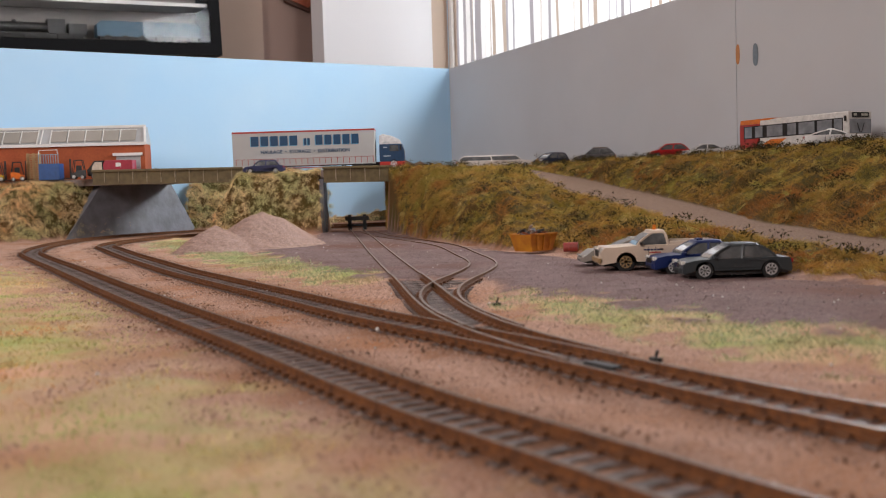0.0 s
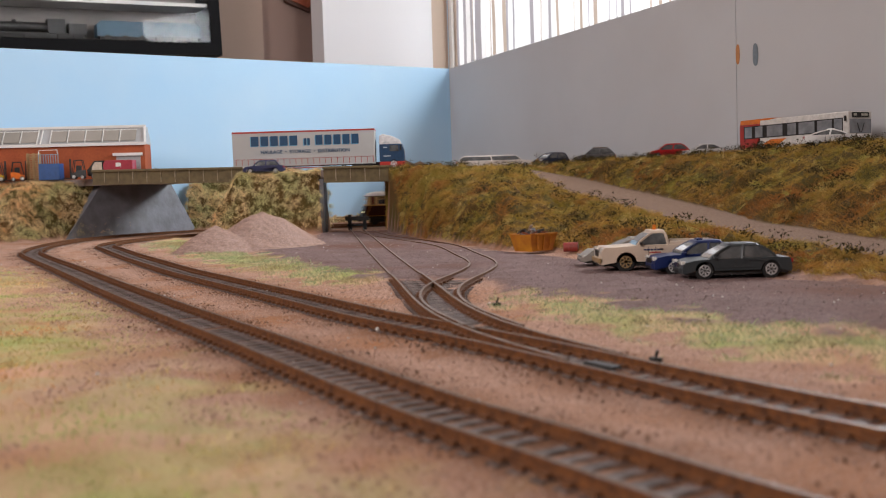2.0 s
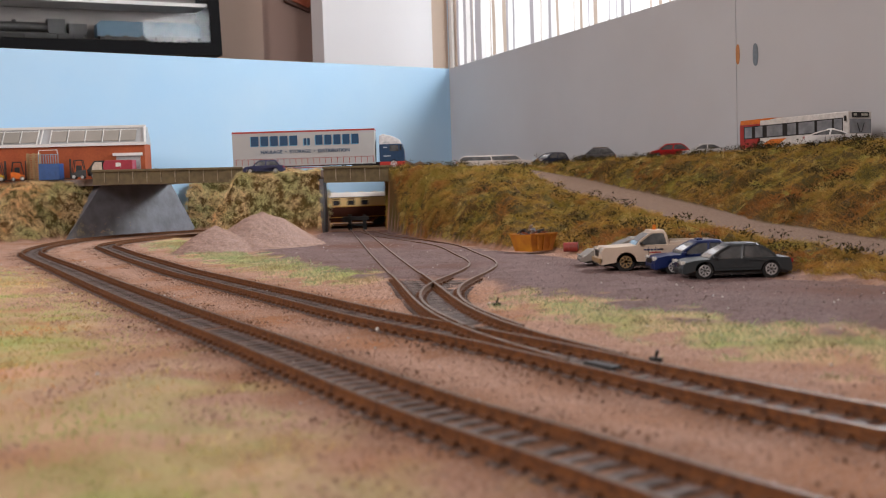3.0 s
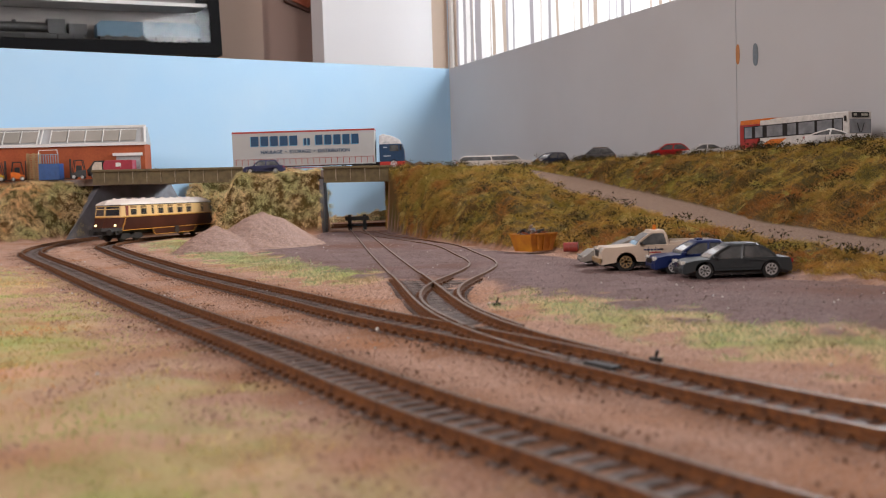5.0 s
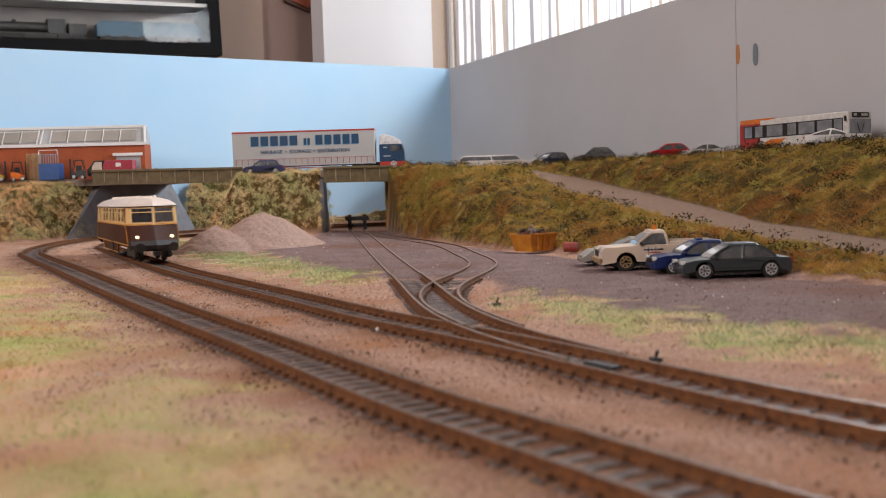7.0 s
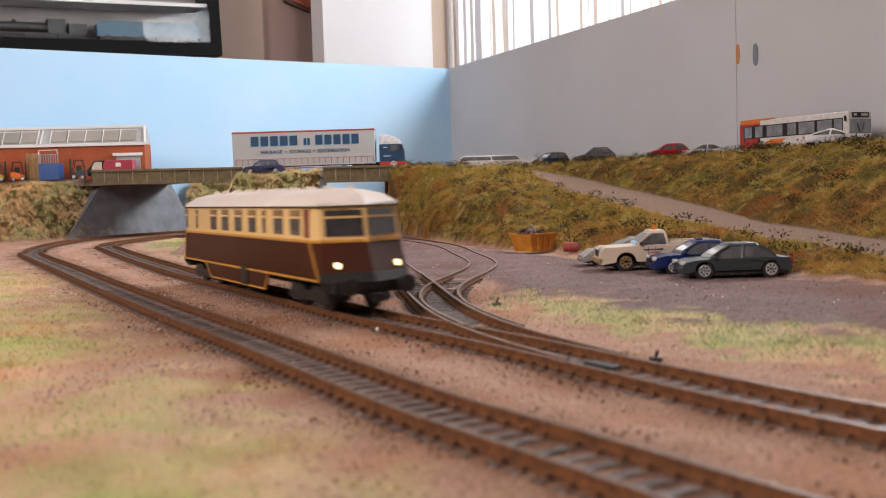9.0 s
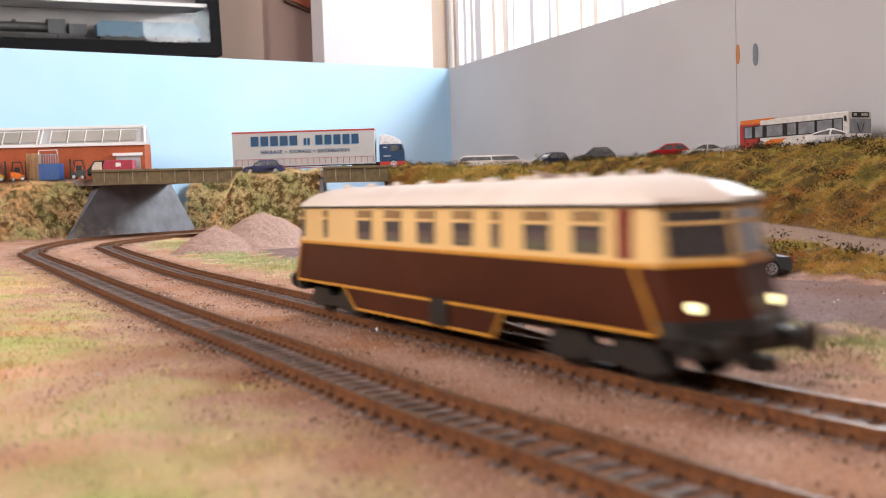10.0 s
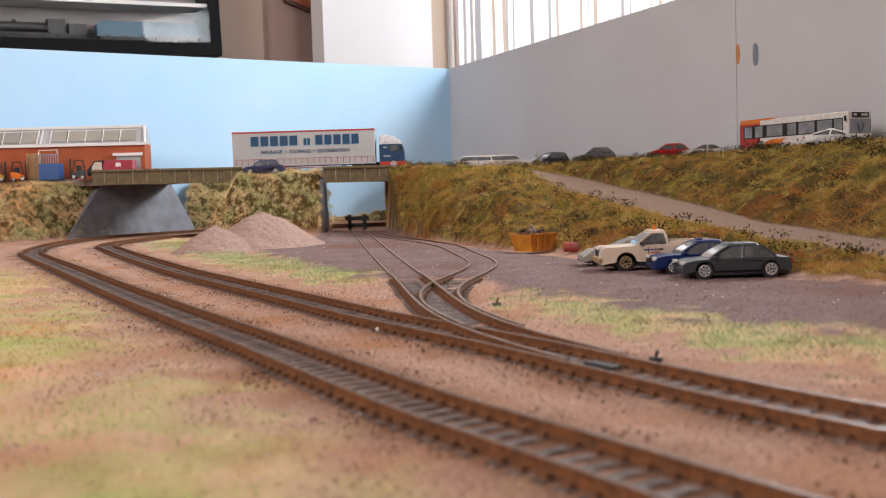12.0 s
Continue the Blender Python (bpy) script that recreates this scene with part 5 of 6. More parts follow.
def forklift(colour, m, label):
    root = thing("forklift", label, "forklift", m, "forklifts in the works yard")
    paint = material("forklift_paint", colour, 0.4)
    bm = bmesh.new()
    prism_y(bm, [(-9, 3), (8, 3), (8, 8), (3, 8), (1, 11), (-9, 12)], -6, 6)
    part("body", bm, paint, root, bevel=0.5)
    for s in (-1, 1):
        bm = bmesh.new()
        beam(bm, (-8, s * 5, 12), (-6, s * 5, 25), 0.9)
        beam(bm, (7, s * 5, 8), (4, s * 5, 25), 0.9)
        beam(bm, (-6, s * 5, 25), (4, s * 5, 25), 0.9)
        part("cab_frame", bm, M_BLACK, root)
        for x, r in ((-6, 2.6), (5, 3.2)):
            wheel(root, x, s * 6, r, M_WHITE, s)
        bm = bmesh.new()
        beam(bm, (9.5, s * 3, 1), (9.5, s * 3, 27), 1.1)
        beam(bm, (9.5, s * 3, 1.4), (20, s * 3, 1.2), 0.8)
        part("mast", bm, M_BLACK, root)
    bm = bmesh.new()
    box(bm, -4, 2, -3.5, 3.5, 11, 18)
    part("seat", bm, M_BLACK, root)


forklift((0.75, 0.50, 0.02), at(-590, 1302, 75.2, 10), "yellow model forklift on the grassy edge")
forklift((0.05, 0.05, 0.05), at(-480, 1294, 75.0, -170), "black model forklift beside the bridge")
forklift((0.70, 0.16, 0.02), at(-564, 1304, 75.2, 20), "orange model forklift by the works")


def mail_van():
    root = thing("red_van", "crimson model van with a black and cream front", "van", at(-432, 1312, 75.0, 180))
    red = material("van_red", (0.40, 0.01, 0.035), 0.35, coat=0.4)
    bm = bmesh.new()
    prism_y(bm, [(-21, 4), (18, 4), (18, 20), (15, 24), (-21, 24)], -9, 9)
    part("body", bm, red, root, "crimson body", bevel=0.7)
    bm = bmesh.new()
    prism_y(bm, [(18.5, 4), (39, 4), (40, 12), (36, 16), (30, 24), (18.5, 24)], -9, 9)
    part("cab", bm, M_BLACK, root, "black cab", bevel=0.7)
    bm = bmesh.new()
    prism_y(bm, [(19.5, 12), (33, 12), (32, 17), (28.5, 22), (19.5, 22)], 8.4, 9.4)
    part("cab_panel", bm, material("van_cream", (0.65, 0.56, 0.45), 0.5), root, "cream panel")
    bm = bmesh.new()
    box(bm, -6, 1, 8.8, 9.35, 15.5, 20.5)
    part("emblem", bm, M_WHITE, root, "small pale emblem")
    for s in (-1, 1):
        for x in (-13, 31):
            wheel(root, x, s * 8.8, 3.8, M_SILVER, s)


mail_van()


def pallets():
    root = thing("pallet_stack", "upright stack of pale wooden model pallets", "pallets", at(-546, 1312, 75.0, 0))
    wood = material("pallet_wood", (0.45, 0.30, 0.15), 0.8, 0, (0.36, 0.23, 0.11), 200)
    bm = bmesh.new()
    for x in (-7.5, 0, 7.5):
        box(bm, x - 1, x + 1, -2, 4, 0.2, 37)
    part("runner", bm, wood, root)
    for k in range(12):
        bm = bmesh.new()
        box(bm, -8.6, 8.6, -3.2, -2, 0.4 + k * 3.05, 2.4 + k * 3.05)
        part("slat", bm, wood, root)


def cage():
    root = thing("roll_cage", "blue model skip with a wire cage on top", "cage", at(-522, 1310, 75.0, 0))
    blue = material("cage_blue", (0.025, 0.10, 0.32), 0.5, 0, (0.02, 0.08, 0.25), 200)
    bm = bmesh.new()
    box(bm, -14, 14, -8, 8, 0.3, 22)
    part("bin", bm, blue, root, "blue bin", bevel=0.5)
    steel = material("cage_wire", (0.25, 0.32, 0.38), 0.5, 0.3)
    bm = bmesh.new()
    for k in range(9):
        beam(bm, (-13 + 26 * k / 8, -8, 22), (-13 + 26 * k / 8, -8, 34), 0.9)
    beam(bm, (-14, -8, 34), (14, -8, 34), 1.0)
    part("cage", bm, steel, root, "grey blue cage bars")
    bm = bmesh.new()
    beam(bm, (-13, -8, 34), (-12, -8, 40), 0.8)
    beam(bm, (13, -8, 34), (12, -8, 40), 0.8)
    beam(bm, (-12, -8, 40), (12, -8, 40), 0.8)
    part("hoop", bm, M_WHITE, root, "white hoop")


pallets()
cage()


# ---- yard clutter ----
def skip():
    root = thing("skip", "weathered yellow model skip full of rubbish", "skip", at(66, 706, -1.2, 45))
    yellow = material("skip_yellow", (0.58, 0.24, 0.015), 0.6, 0, (0.40, 0.13, 0.01), 120, bump=0.2)
    lo, hi = [(-11.5, -8), (11.5, -8), (11.5, 8), (-11.5, 8)], [(-15, -10), (15, -10), (15, 10), (-15, 10)]
    mi = [(-14.1, -9.2), (14.1, -9.2), (14.1, 9.2), (-14.1, 9.2)]
    bm = bmesh.new()
    loft(bm, [[(x, y, 0.2) for x, y in lo], [(x, y, 12.5) for x, y in hi], [(x, y, 12.5) for x, y in mi], [(x * 0.9, y * 0.9, 9.0) for x, y in mi]])
    part("body", bm, yellow, root, "dented yellow steel body")
    for s in (-1, 1):
        bm = bmesh.new()
        beam(bm, (-15, s * 10.2, 12.6), (15, s * 10.2, 12.6), 1.1)
        part("rim", bm, yellow, root)
        for x in (-8, 0, 8):
            bm = bmesh.new()
            beam(bm, (x * 0.8, s * 8.4, 1), (x, s * 10.2, 12), 0.9)
            part("rib", bm, yellow, root)
    rng = random.Random(3)
    cols = [material("rubbish_grey", (0.25, 0.25, 0.27), 0.7), material("rubbish_rust", (0.25, 0.08, 0.04), 0.8), material("rubbish_pale", (0.48, 0.40, 0.34), 0.7), material("rubbish_dark", (0.05, 0.045, 0.045), 0.7)]
    for k in range(42):
        bm = bmesh.new()
        x, y = rng.uniform(-11, 11), rng.uniform(-7, 7)
        a, b = rng.uniform(0, 6.28), rng.uniform(-0.3, 1.0)
        l = rng.uniform(3, 9)
        z = 11 + rng.uniform(0, 4.6) * (1 - abs(x) / 18)
        beam(bm, (x, y, z), (x + l * math.cos(a) * math.cos(b), y + l * 0.6 * math.sin(a), z + l * 0.5 * math.sin(b) + 0.5), rng.uniform(0.8, 2.6), rng.uniform(0.5, 1.6))
        part("rubbish", bm, cols[k % 4], root)


def drum():
    root = thing("oil_drum", "red model oil drum lying on its side", "drum", at(90, 684, 2.0, -14))
    bm = bmesh.new()
    cylinder(bm, (0, 0, 0), "x", 3.3, 9.5, 22, x0=-4.7)
    part("shell", bm, material("drum_red", (0.38, 0.04, 0.03), 0.5, 0, (0.22, 0.04, 0.03), 150), root, "red shell", smooth=True)
    for x in (-4.8, -1.5, 1.5, 4.6):
        bm = bmesh.new()
        cylinder(bm, (x, 0, 0), "x", 3.55, 0.5, 22)
        part("hoop", bm, material("drum_hoop", (0.30, 0.05, 0.04), 0.5) if "drum_hoop" not in bpy.data.materials else bpy.data.materials["drum_hoop"], root)
    bm = bmesh.new()
    cylinder(bm, (4.9, 0, 0), "x", 3.1, 0.4, 22)
    part("lid", bm, material("drum_lid", (0.18, 0.15, 0.14), 0.6), root, "grey lid")


skip()
drum()


def point_lever(x, y, turn):
    root = thing("point_lever", "small black point lever beside the track", "lever", at(x, y, -2.8, turn))
    bm = bmesh.new()
    box(bm, -1.6, 1.6, -0.9, 0.9, 0, 1.2)
    part("base", bm, M_BLACK, root)
    bm = bmesh.new()
    beam(bm, (0, 0, 1), (0.8, 0, 3.2), 0.6)
    part("handle", bm, M_BLACK, root)


point_lever(55.5, 256, -58)
point_lever(21, 392, 20)
bm = bmesh.new()
bmesh.ops.create_icosphere(bm, subdivisions=2, radius=0.7)
ob = part("white_bead", bm, M_WHITE, None, smooth=True)
ob.location = (-0.0232, 0.3285, -0.002)
tagged(ob, "tiny white bead lying on the ballast", "bead")



def point_motor():
    root = thing("point_motor", "small black cover of a point motor between the rails", "point motor", at(39.5, 244.5, -2.6, -60))
    bm = bmesh.new()
    box(bm, -5.5, 5.5, -2.0, 2.0, 0, 2.0)
    part("cover", bm, M_BLACK, root, bevel=0.5)
    bm = bmesh.new()
    beam(bm, (5.4, 0, 0.9), (11, 0, 0.7), 0.6)
    part("tie_rod", bm, M_RAIL, root)


point_motor()

# scuffs on the side board
for dz, t, w, h, mat, lab in ((183, 748.8, 6, 22, material("bare_orange", (0.55, 0.25, 0.10), 0.8), "bare orange patch of chipped paint"),
                              (179, 776, 8, 24, material("hole_blue", (0.22, 0.27, 0.31), 0.7), "oval blue grey filled hole")):
    root = along(along(C0, E2, t), N2, -0.6)
    bm = bmesh.new()
    ring = [(root[0] + E2[0] * w * math.cos(a) / 2, root[1] + E2[1] * w * math.cos(a) / 2, dz + h / 2 * math.copysign(abs(math.sin(a)) ** 0.7, math.sin(a))) for a in [2 * math.pi * k / 20 for k in range(20)]]
    loft(bm, [ring, [(x - N2[0] * 0.3, y - N2[1] * 0.3, z) for x, y, z in ring]])
    structure("trim_scuff", bm, mat, lab, "wall mark")


# ---- vegetation and grit ----
def grass_material(name, a, b, c, big, rough=0.9):
    m = material(name, a, rough, 0, b, big, mix=(0.40, 0.60), island=0.42, spec=0.15)
    n, l = m.node_tree.nodes, m.node_tree.links
    no, r, mx = n.new("ShaderNodeTexNoise"), n.new("ShaderNodeMapRange"), n.new("ShaderNodeMix")
    tc = n.new("ShaderNodeTexCoord")
    no.inputs["Scale"].default_value = big * 0.55
    r.inputs["From Min"].default_value, r.inputs["From Max"].default_value = 0.50, 0.66
    mx.data_type = "RGBA"
    l.new(tc.outputs["Object"], no.inputs["Vector"])
    l.new(no.outputs["Fac"], r.inputs["Value"])
    l.new(r.outputs["Result"], mx.inputs["Factor"])
    first = [q for q in n if q.bl_idname == "ShaderNodeMix" and q != mx][0]
    target = first.outputs["Result"].links[0].to_socket
    l.new(first.outputs["Result"], mx.inputs["A"])
    mx.inputs["B"].default_value = (*c, 1)
    l.new(mx.outputs["Result"], target)
    return m


def scatter(name, label, x, y, z, h, w, lean, mat, rng, category="grass"):
    n = len(x)
    a = rng.rand(n) * 6.283
    b = rng.rand(n) * 6.283
    ln = h * lean * rng.rand(n)
    base = np.stack([x, y, z - 0.4], 1)
    d = np.stack([np.cos(a), np.sin(a), np.zeros(n)], 1) * (w / 2)[:, None]
    tip = base + np.stack([ln * np.cos(b), ln * np.sin(b), h], 1)
    midp = base * 0.45 + tip * 0.55
    midp[:, 2] += 0.12 * h
    v = np.concatenate([base - d, base + d, midp + d * 0.7, tip, midp - d * 0.7]).reshape(5, n, 3).transpose(1, 0, 2).reshape(-1, 3)
    i = np.arange(n) * 5
    f = np.stack([i, i + 1, i + 2, i + 3, i + 4], 1)
    return tagged(new(name, raw_mesh(name, v, f, [mat])), label, category, kind="stuff")


def ground_points(rng, n, x0, x1, y0, y1, keep):
    x, y = rng.uniform(x0, x1, n), rng.uniform(y0, y1, n)
    z = height(x, y)
    ok = keep(x, y, z)
    wall = ((x - C0[0]) * -0.5243 + (y - C0[1]) * 0.8515 < -6) & ((x - C0[0]) * 0.911 + (y - C0[1]) * 0.411 < -6)
    ok &= wall
    return x[ok], y[ok], z[ok]


RNG = np.random.RandomState(11)
M_BANKGRASS = grass_material("bank_grass", (0.53, 0.335, 0.085), (0.35, 0.265, 0.06), (0.40, 0.175, 0.05), 40)
M_PALETUFT = grass_material("pale_tuft", (0.68, 0.50, 0.20), (0.48, 0.45, 0.11), (0.54, 0.31, 0.10), 30)
M_PALEGRASS = grass_material("pale_grass", (0.50, 0.51, 0.31), (0.36, 0.46, 0.25), (0.42, 0.36, 0.20), 24)
M_FIELDGRASS = grass_material("field_grass", (0.74, 0.58, 0.29), (0.38, 0.54, 0.17), (0.72, 0.38, 0.18), 19)
M_TWIG = material("dark_foliage", (0.040, 0.030, 0.014), 0.9, 0, (0.075, 0.06, 0.022), 60, island=0.5, spec=0.1)


def bank_keep(x, y, z):
    a = x / np.maximum(y, 1)
    td = np.interp(a, BEAR, TOP_D)
    hidden = (a > -0.05) & (y > td + 26)
    return (z > -0.2) & (ramp_road(x, y) < 0.3) & ~hidden & (inside(x, y, FIELD, 60) < 0.05) & (inside(x, y, YARD, 2) < 0.9) & (inside(x, y, VERGE_L, 10) + inside(x, y, VERGE_R, 10) < 0.2)


for lo, hi, n in ((380, 760, 200000), (760, 1250, 180000)):
    x, y, z = ground_points(RNG, n, -60, 470, lo, hi, bank_keep)
    k = len(x)
    scatter("bank_grass", "olive and straw static grass on the bank", x, y, z, RNG.uniform(1.2, 4.2, k) * np.clip(1.0 + 0.6 * wave(x, y, 16, 41), 0.4, 1.7), RNG.uniform(0.14, 0.30, k), 2.4, M_BANKGRASS, RNG)
x, y, z = ground_points(RNG, 180000, -740, -100, 1150, 1680, bank_keep)
k = len(x)
scatter("bank_grass", "straw coloured static grass on the far banks", x, y, z, RNG.uniform(1.2, 4.2, k) * np.clip(1.0 + 0.6 * wave(x, y, 16, 41), 0.4, 1.7), RNG.uniform(0.25, 0.5, k), 2.2, grass_material("straw_grass", (0.90, 0.72, 0.42), (0.66, 0.62, 0.32), (0.82, 0.54, 0.28), 40), RNG)


def tufts(name, label, n, x0, x1, y0, y1, fibres, reach, width, mat, keep=None):
    """Round tufts of fibres that stand out from the bank on all sides."""
    x, y, z = ground_points(RNG, n, x0, x1, y0, y1, keep or bank_keep)
    e = 3.0
    gxs = (height(x + e, y) - height(x - e, y)) / (2 * e)
    gys = (height(x, y + e) - height(x, y - e)) / (2 * e)
    nn = np.stack([-gxs, -gys, np.ones_like(gxs)], 1)
    nn /= np.linalg.norm(nn, axis=1)[:, None]
    fibre_mesh(name, label, np.stack([x, y, z], 1) - nn * 1.0, nn, fibres, reach, width, mat)


def fibre_mesh(name, label, c, nn, fibres, reach, width, mat):
    k = len(c)
    size = RNG.uniform(0.6, 1.4, k)
    d = RNG.normal(0, 1, (k, fibres, 3)) + nn[:, None, :] * 1.1
    d /= np.linalg.norm(d, axis=2)[:, :, None]
    ln = (reach * size)[:, None] * RNG.uniform(0.55, 1.0, (k, fibres))
    tip = c[:, None, :] + d * ln[:, :, None]
    root = c[:, None, :] + d * ln[:, :, None] * 0.25
    side = np.cross(d, RNG.normal(0, 1, (k, fibres, 3)))
    side /= np.linalg.norm(side, axis=2)[:, :, None]
    droop = np.zeros_like(tip)
    droop[:, :, 2] = -0.25 * ln
    v = np.stack([root - side * width, root + side * width, tip + side * width * 0.4 + droop, tip - side * width * 0.4 + droop], 2).reshape(-1, 3)
    i = np.arange(k * fibres) * 4
    tagged(new(name, raw_mesh(name, v, np.stack([i, i + 1, i + 2, i + 3], 1), [mat])), label, "grass", kind="stuff")


tufts("bank_tufts", "olive and straw grass tufts on the bank", 8000, -60, 470, 390, 1250, 90, 6.2, 0.075, M_BANKGRASS)
tufts("far_tufts", "straw coloured grass tufts on the far banks", 13000, -640, -120, 1180, 1500, 85, 7.0, 0.12, bpy.data.materials["straw_grass"])


def patch_keep(x, y, z):
    return bank_keep(x, y, z) & (wave(x, y, 55, 71) + 0.5 * wave(x, y, 20, 72) > 0.05)


tufts("pale_tufts", "pale straw and fresh green tufts on the bank", 11000, -60, 470, 390, 1250, 75, 6.4, 0.075, M_PALETUFT, patch_keep)
tufts("steep_tufts", "olive and straw tufts on the steep end of the bank", 1500, -60, 10, 925, 1190, 75, 7.0, 0.09, M_BANKGRASS)
# grass hanging over the steep end of the bank at the siding bridge
CLIFF_Y, CLIFF_Z = RNG.uniform(1240, 1286, 500), RNG.uniform(0, 1, 500)
CLIFF = np.stack([-0.0535 * CLIFF_Y + RNG.uniform(0.0, 2.0, 500), CLIFF_Y, -1 + 70 * CLIFF_Z * np.clip((CLIFF_Y - 1080) / 80, 0.1, 1)], 1)
fibre_mesh("cliff_tufts", "straw and olive grass on the steep end of the bank", CLIFF, np.tile(np.array([[-0.85, -0.45, 0.25]]), (500, 1)), 80, 6.0, 0.12, M_BANKGRASS)


def verge_keep(x, y, z):
    e = 10 * wave(x, y, 30, 11) + 6 * wave(x, y, 12, 12)
    c = inside(x + e, y + e, VERGE_R, 16) + inside(x + e, y + e, VERGE_L, 16)
    return (np.random.RandomState(2).rand(len(x)) < c) & (near_line(x, y, INNER) > 19) & (near_line(x, y, SIDING) > 12)


x, y, z = ground_points(RNG, 420000, -340, 230, 160, 1060, verge_keep)
k = len(x)
scatter("verge_grass", "pale green static grass verges between track and yard", x, y, z, RNG.uniform(0.8, 3.0, k), RNG.uniform(0.13, 0.28, k), 1.5, M_PALEGRASS, RNG)


def field_keep(x, y, z):
    c = inside(x, y, FIELD, 50) * np.clip(0.62 + 0.55 * wave(x, y, 60, 13), 0, 1)
    return np.random.RandomState(4).rand(len(x)) < c


x, y, z = ground_points(RNG, 170000, -450, 0, 90, 760, field_keep)
k = len(x)
scatter("field_grass", "pale green and straw static grass in the field", x, y, z, RNG.uniform(0.6, 2.2, k), RNG.uniform(0.15, 0.32, k), 1.8, M_FIELDGRASS, RNG)


def twigs(name, label, n, x0, x1, y0, y1, keep, leaves, size, lift, leaf=0.85):
    x, y, z = ground_points(RNG, n, x0, x1, y0, y1, keep)
    k = len(x)
    off = RNG.normal(0, 1, (k, leaves, 3)) * np.array([size, size, size * 0.6])
    p = (np.stack([x, y, z + lift], 1)[:, None, :] + off).reshape(-1, 3)
    m = len(p)
    u, v = RNG.normal(0, leaf, (m, 3)), RNG.normal(0, leaf, (m, 3))
    vv = np.stack([p, p + u, p + u * 0.5 + v], 1).reshape(-1, 3)
    i = np.arange(m) * 3
    tagged(new(name, raw_mesh(name, vv, np.stack([i, i + 1, i + 2], 1), [M_TWIG])), label, "foliage", kind="stuff")


def twig_keep(x, y, z):
    return bank_keep(x, y, z) & (np.random.RandomState(8).rand(len(x)) < np.clip(0.25 + 0.9 * wave(x, y, 70, 21), 0.03, 1))


twigs("bank_foliage", "dark brown foliage clumps in the bank grass", 6800, -60, 470, 400, 1250, twig_keep, 26, 2.6, 5.0, 0.8)
twigs("far_foliage", "small dark foliage specks on the far banks", 900, -740, -100, 1180, 1320, twig_keep, 9, 1.6, 3.6)


def brow_keep(x, y, z):
    a = x / np.maximum(y, 1)
    td = np.interp(a, BEAR, TOP_D)
    return (np.abs(y - td) < 16) & (a > -0.05) & (z > 55) & (np.random.RandomState(9).rand(len(x)) < np.clip(0.5 + 0.8 * wave(x, y, 90, 22), 0.1, 1))


twigs("brow_foliage", "dark foliage along the bank's brow", 14000, -60, 470, 700, 1260, brow_keep, 14, 2.2, 3.5)


def stones(name, label, x, y, z, lo, hi, mat):
    k = len(x)
    s = RNG.uniform(lo, hi, k)[:, None, None]
    tet = np.array([(1, 0, -0.4), (-0.5, 0.87, -0.4), (-0.5, -0.87, -0.4), (0.1, 0.1, 0.8)])
    p = tet[None] * s * RNG.uniform(0.7, 1.4, (k, 4, 1)) + np.stack([x, y, z + 0.1], 1)[:, None, :]
    i = np.arange(k)[:, None] * 4
    f = np.concatenate([i + np.array([0, 1, 3]), i + np.array([1, 2, 3]), i + np.array([2, 0, 3])])
    tagged(new(name, raw_mesh(name, p.reshape(-1, 3), f, [mat])), label, "ballast", kind="stuff")


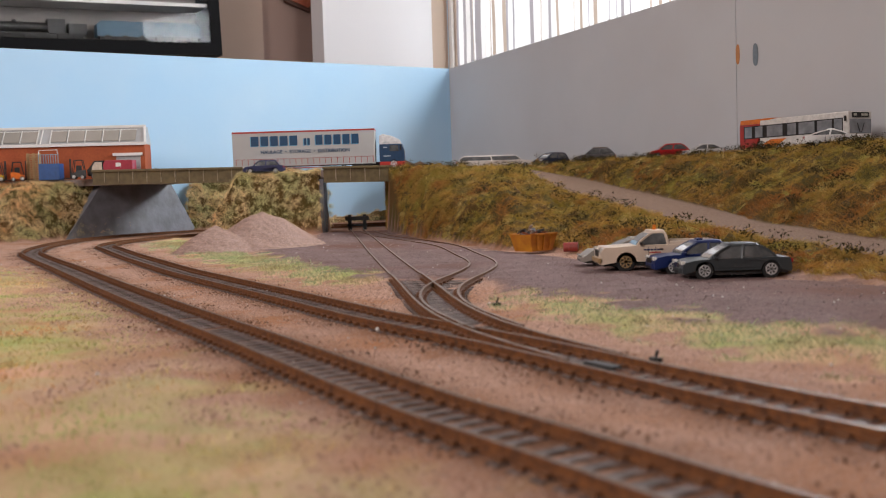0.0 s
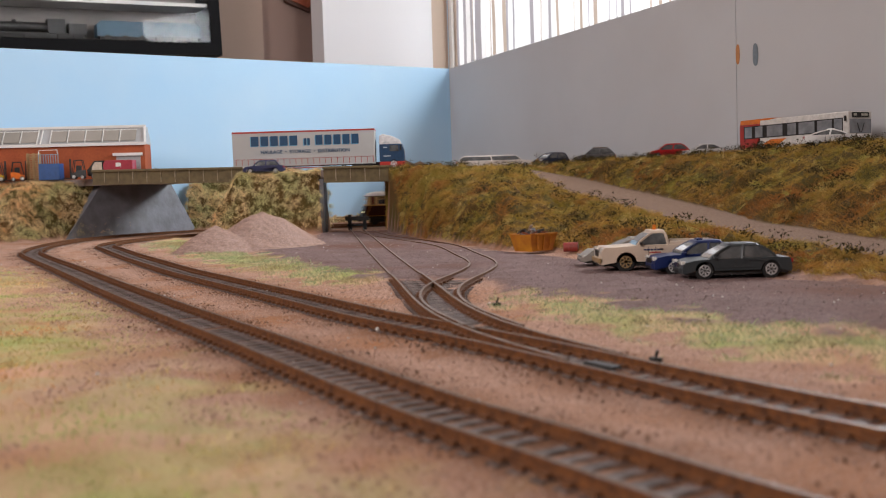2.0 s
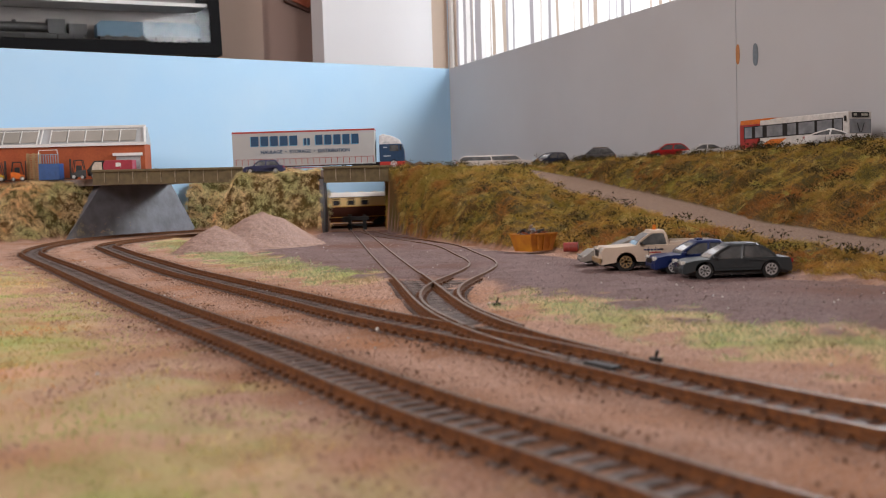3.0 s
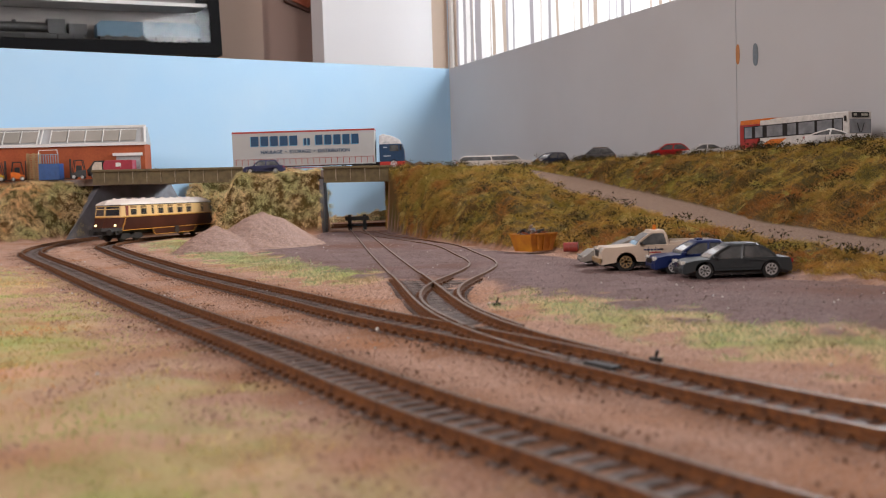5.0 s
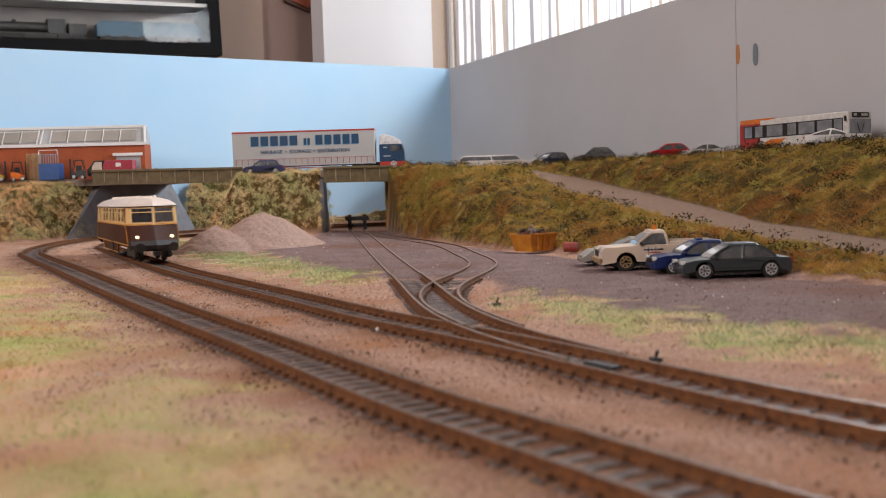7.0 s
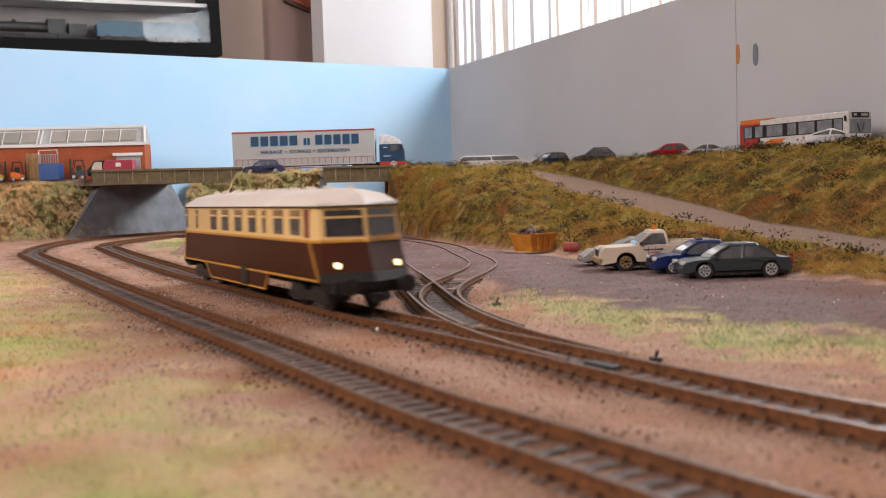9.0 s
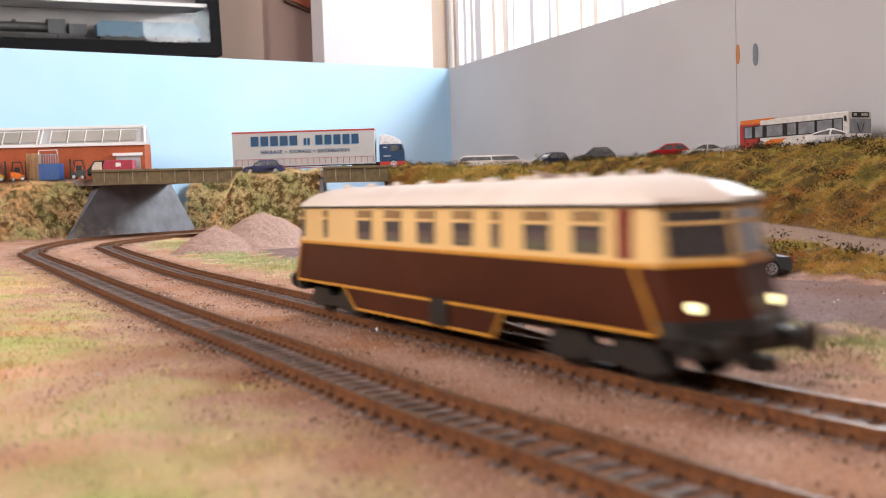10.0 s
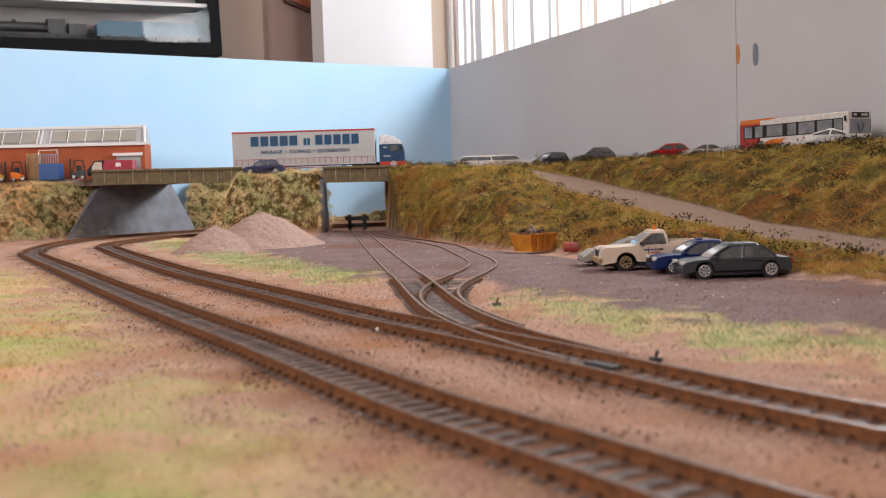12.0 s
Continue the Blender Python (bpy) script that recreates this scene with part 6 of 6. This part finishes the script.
def grit():
    def keep(x, y, z):
        c = covers(x, y, z)
        tr = np.minimum(near_line(x, y, INNER), near_line(x, y, OUTER))
        return (c[0] < 0.3) & (c[1] < 0.4) & (c[2] < 0.2) & (tr > 12.5) & (np.abs(x) < 0.5 * y + 20)
    x, y, z = ground_points(RNG, 120000, -470, 160, 100, 1150, keep)
    stones("ballast_grit", "loose pinkish brown ballast grit", x, y, z, 0.2, 0.55, M_BALLASTSTONE)
    x, y = RNG.uniform(-250, -95, 42000), RNG.uniform(800, 960, 42000)
    z = heap_height(x, y)
    ok = z > -3
    stones("mound_grit", "loose grains on the gravel mound", x[ok], y[ok], z[ok], 0.2, 0.5, M_BALLASTSTONE)

    def yard_keep(x, y, z):
        return (inside(x, y, YARD, 8) > 0.5) & (z < 0.5)
    x, y, z = ground_points(RNG, 16000, -160, 240, 240, 1190, yard_keep)
    stones("yard_grit", "scattered dark and pale grit on the yard", x, y, z, 0.15, 0.5, material("yard_grit", (0.34, 0.26, 0.24), 0.9, 0, (0.08, 0.05, 0.045), 500, island=0.6))


    def pale_keep(x, y, z):
        return (covers(x, y, z)[2] < 0.2) & (np.abs(x) < 0.5 * y + 20)
    x, y, z = ground_points(RNG, 420, -420, 220, 200, 1100, pale_keep)
    stones("pale_grit", "stray white chips on ballast and yard", x, y, z + 0.3, 0.3, 0.7, material("pale_chip", (0.78, 0.74, 0.70), 0.8, 0, (0.6, 0.55, 0.5), 400))

    def dark_keep(x, y, z):
        tr = np.minimum(near_line(x, y, INNER), near_line(x, y, OUTER))
        return (tr > 12.5) & (tr < 24) & (z < 0) & (wave(x, y, 40, 91) > -0.1)
    x, y, z = ground_points(RNG, 60000, -470, 160, 120, 1150, dark_keep)
    stones("track_dirt", "dark brown dirt and oily stones along the rails", x, y, z, 0.25, 0.7, material("oily_stone", (0.17, 0.085, 0.045), 0.9, 0, (0.08, 0.042, 0.026), 500, island=0.5))


grit()


def verge_twig_keep(x, y, z):
    return (inside(x, y, VERGE_R, 6) > 0.6) & (np.random.RandomState(12).rand(len(x)) < np.clip(wave(x, y, 40, 61), 0, 1))


twigs("verge_foliage", "few dark foliage specks in the verge grass", 260, 30, 180, 190, 440, verge_twig_keep, 12, 1.0, 1.2, 0.4)


# a low bush on the deck at the end of the works
BUSH = RNG.normal(0, 1, (420, 3)) * np.array([7.5, 4.0, 3.2]) + np.array([-388, 1316, 79.5])
u, v = RNG.normal(0, 1.1, (420, 3)), RNG.normal(0, 1.1, (420, 3))
i = np.arange(420) * 3
tagged(new("works_bush", raw_mesh("works_bush", np.stack([BUSH, BUSH + u, BUSH + u * 0.5 + v], 1).reshape(-1, 3), np.stack([i, i + 1, i + 2], 1), [M_TWIG])), "low dark bush beside the works", "bush", kind="stuff")


# the railcar's way along the main track: (seconds, millimetres along it)
RUN = [(-0.5, 265), (0.0, 345), (2.1, 683), (2.3, 714), (4.8, 1081), (5.5, 1185), (6.2, 1290), (6.6, 1408), (7.2, 1546), (8.8, 1846), (9.0, 1879), (9.5, 1969), (10.0, 2057), (10.5, 2143), (11.0, 2232), (12.0, 2410), (12.5, 2500)]


# ---- movement ----
def motions():
    seg = np.r_[0, np.cumsum(np.linalg.norm(np.diff(INNER, axis=0), axis=1))]

    def spot(s):
        return np.array([np.interp(s, seg, INNER[:, 0]), np.interp(s, seg, INNER[:, 1])])

    times, along_track = zip(*RUN)
    rows = []
    for k in range(121):
        t = k / 10
        s = np.mean([np.interp(t + d, times, along_track) for d in (-0.2, -0.1, 0.0, 0.1, 0.2)])
        a, b = spot(s - 76), spot(s + 76)
        m = (a + b) / 2
        rows.append((t, at(m[0], m[1], 0.0, math.degrees(math.atan2(b[1] - a[1], b[0] - a[0])))))
    walk(RAILCAR, rows)


motions()
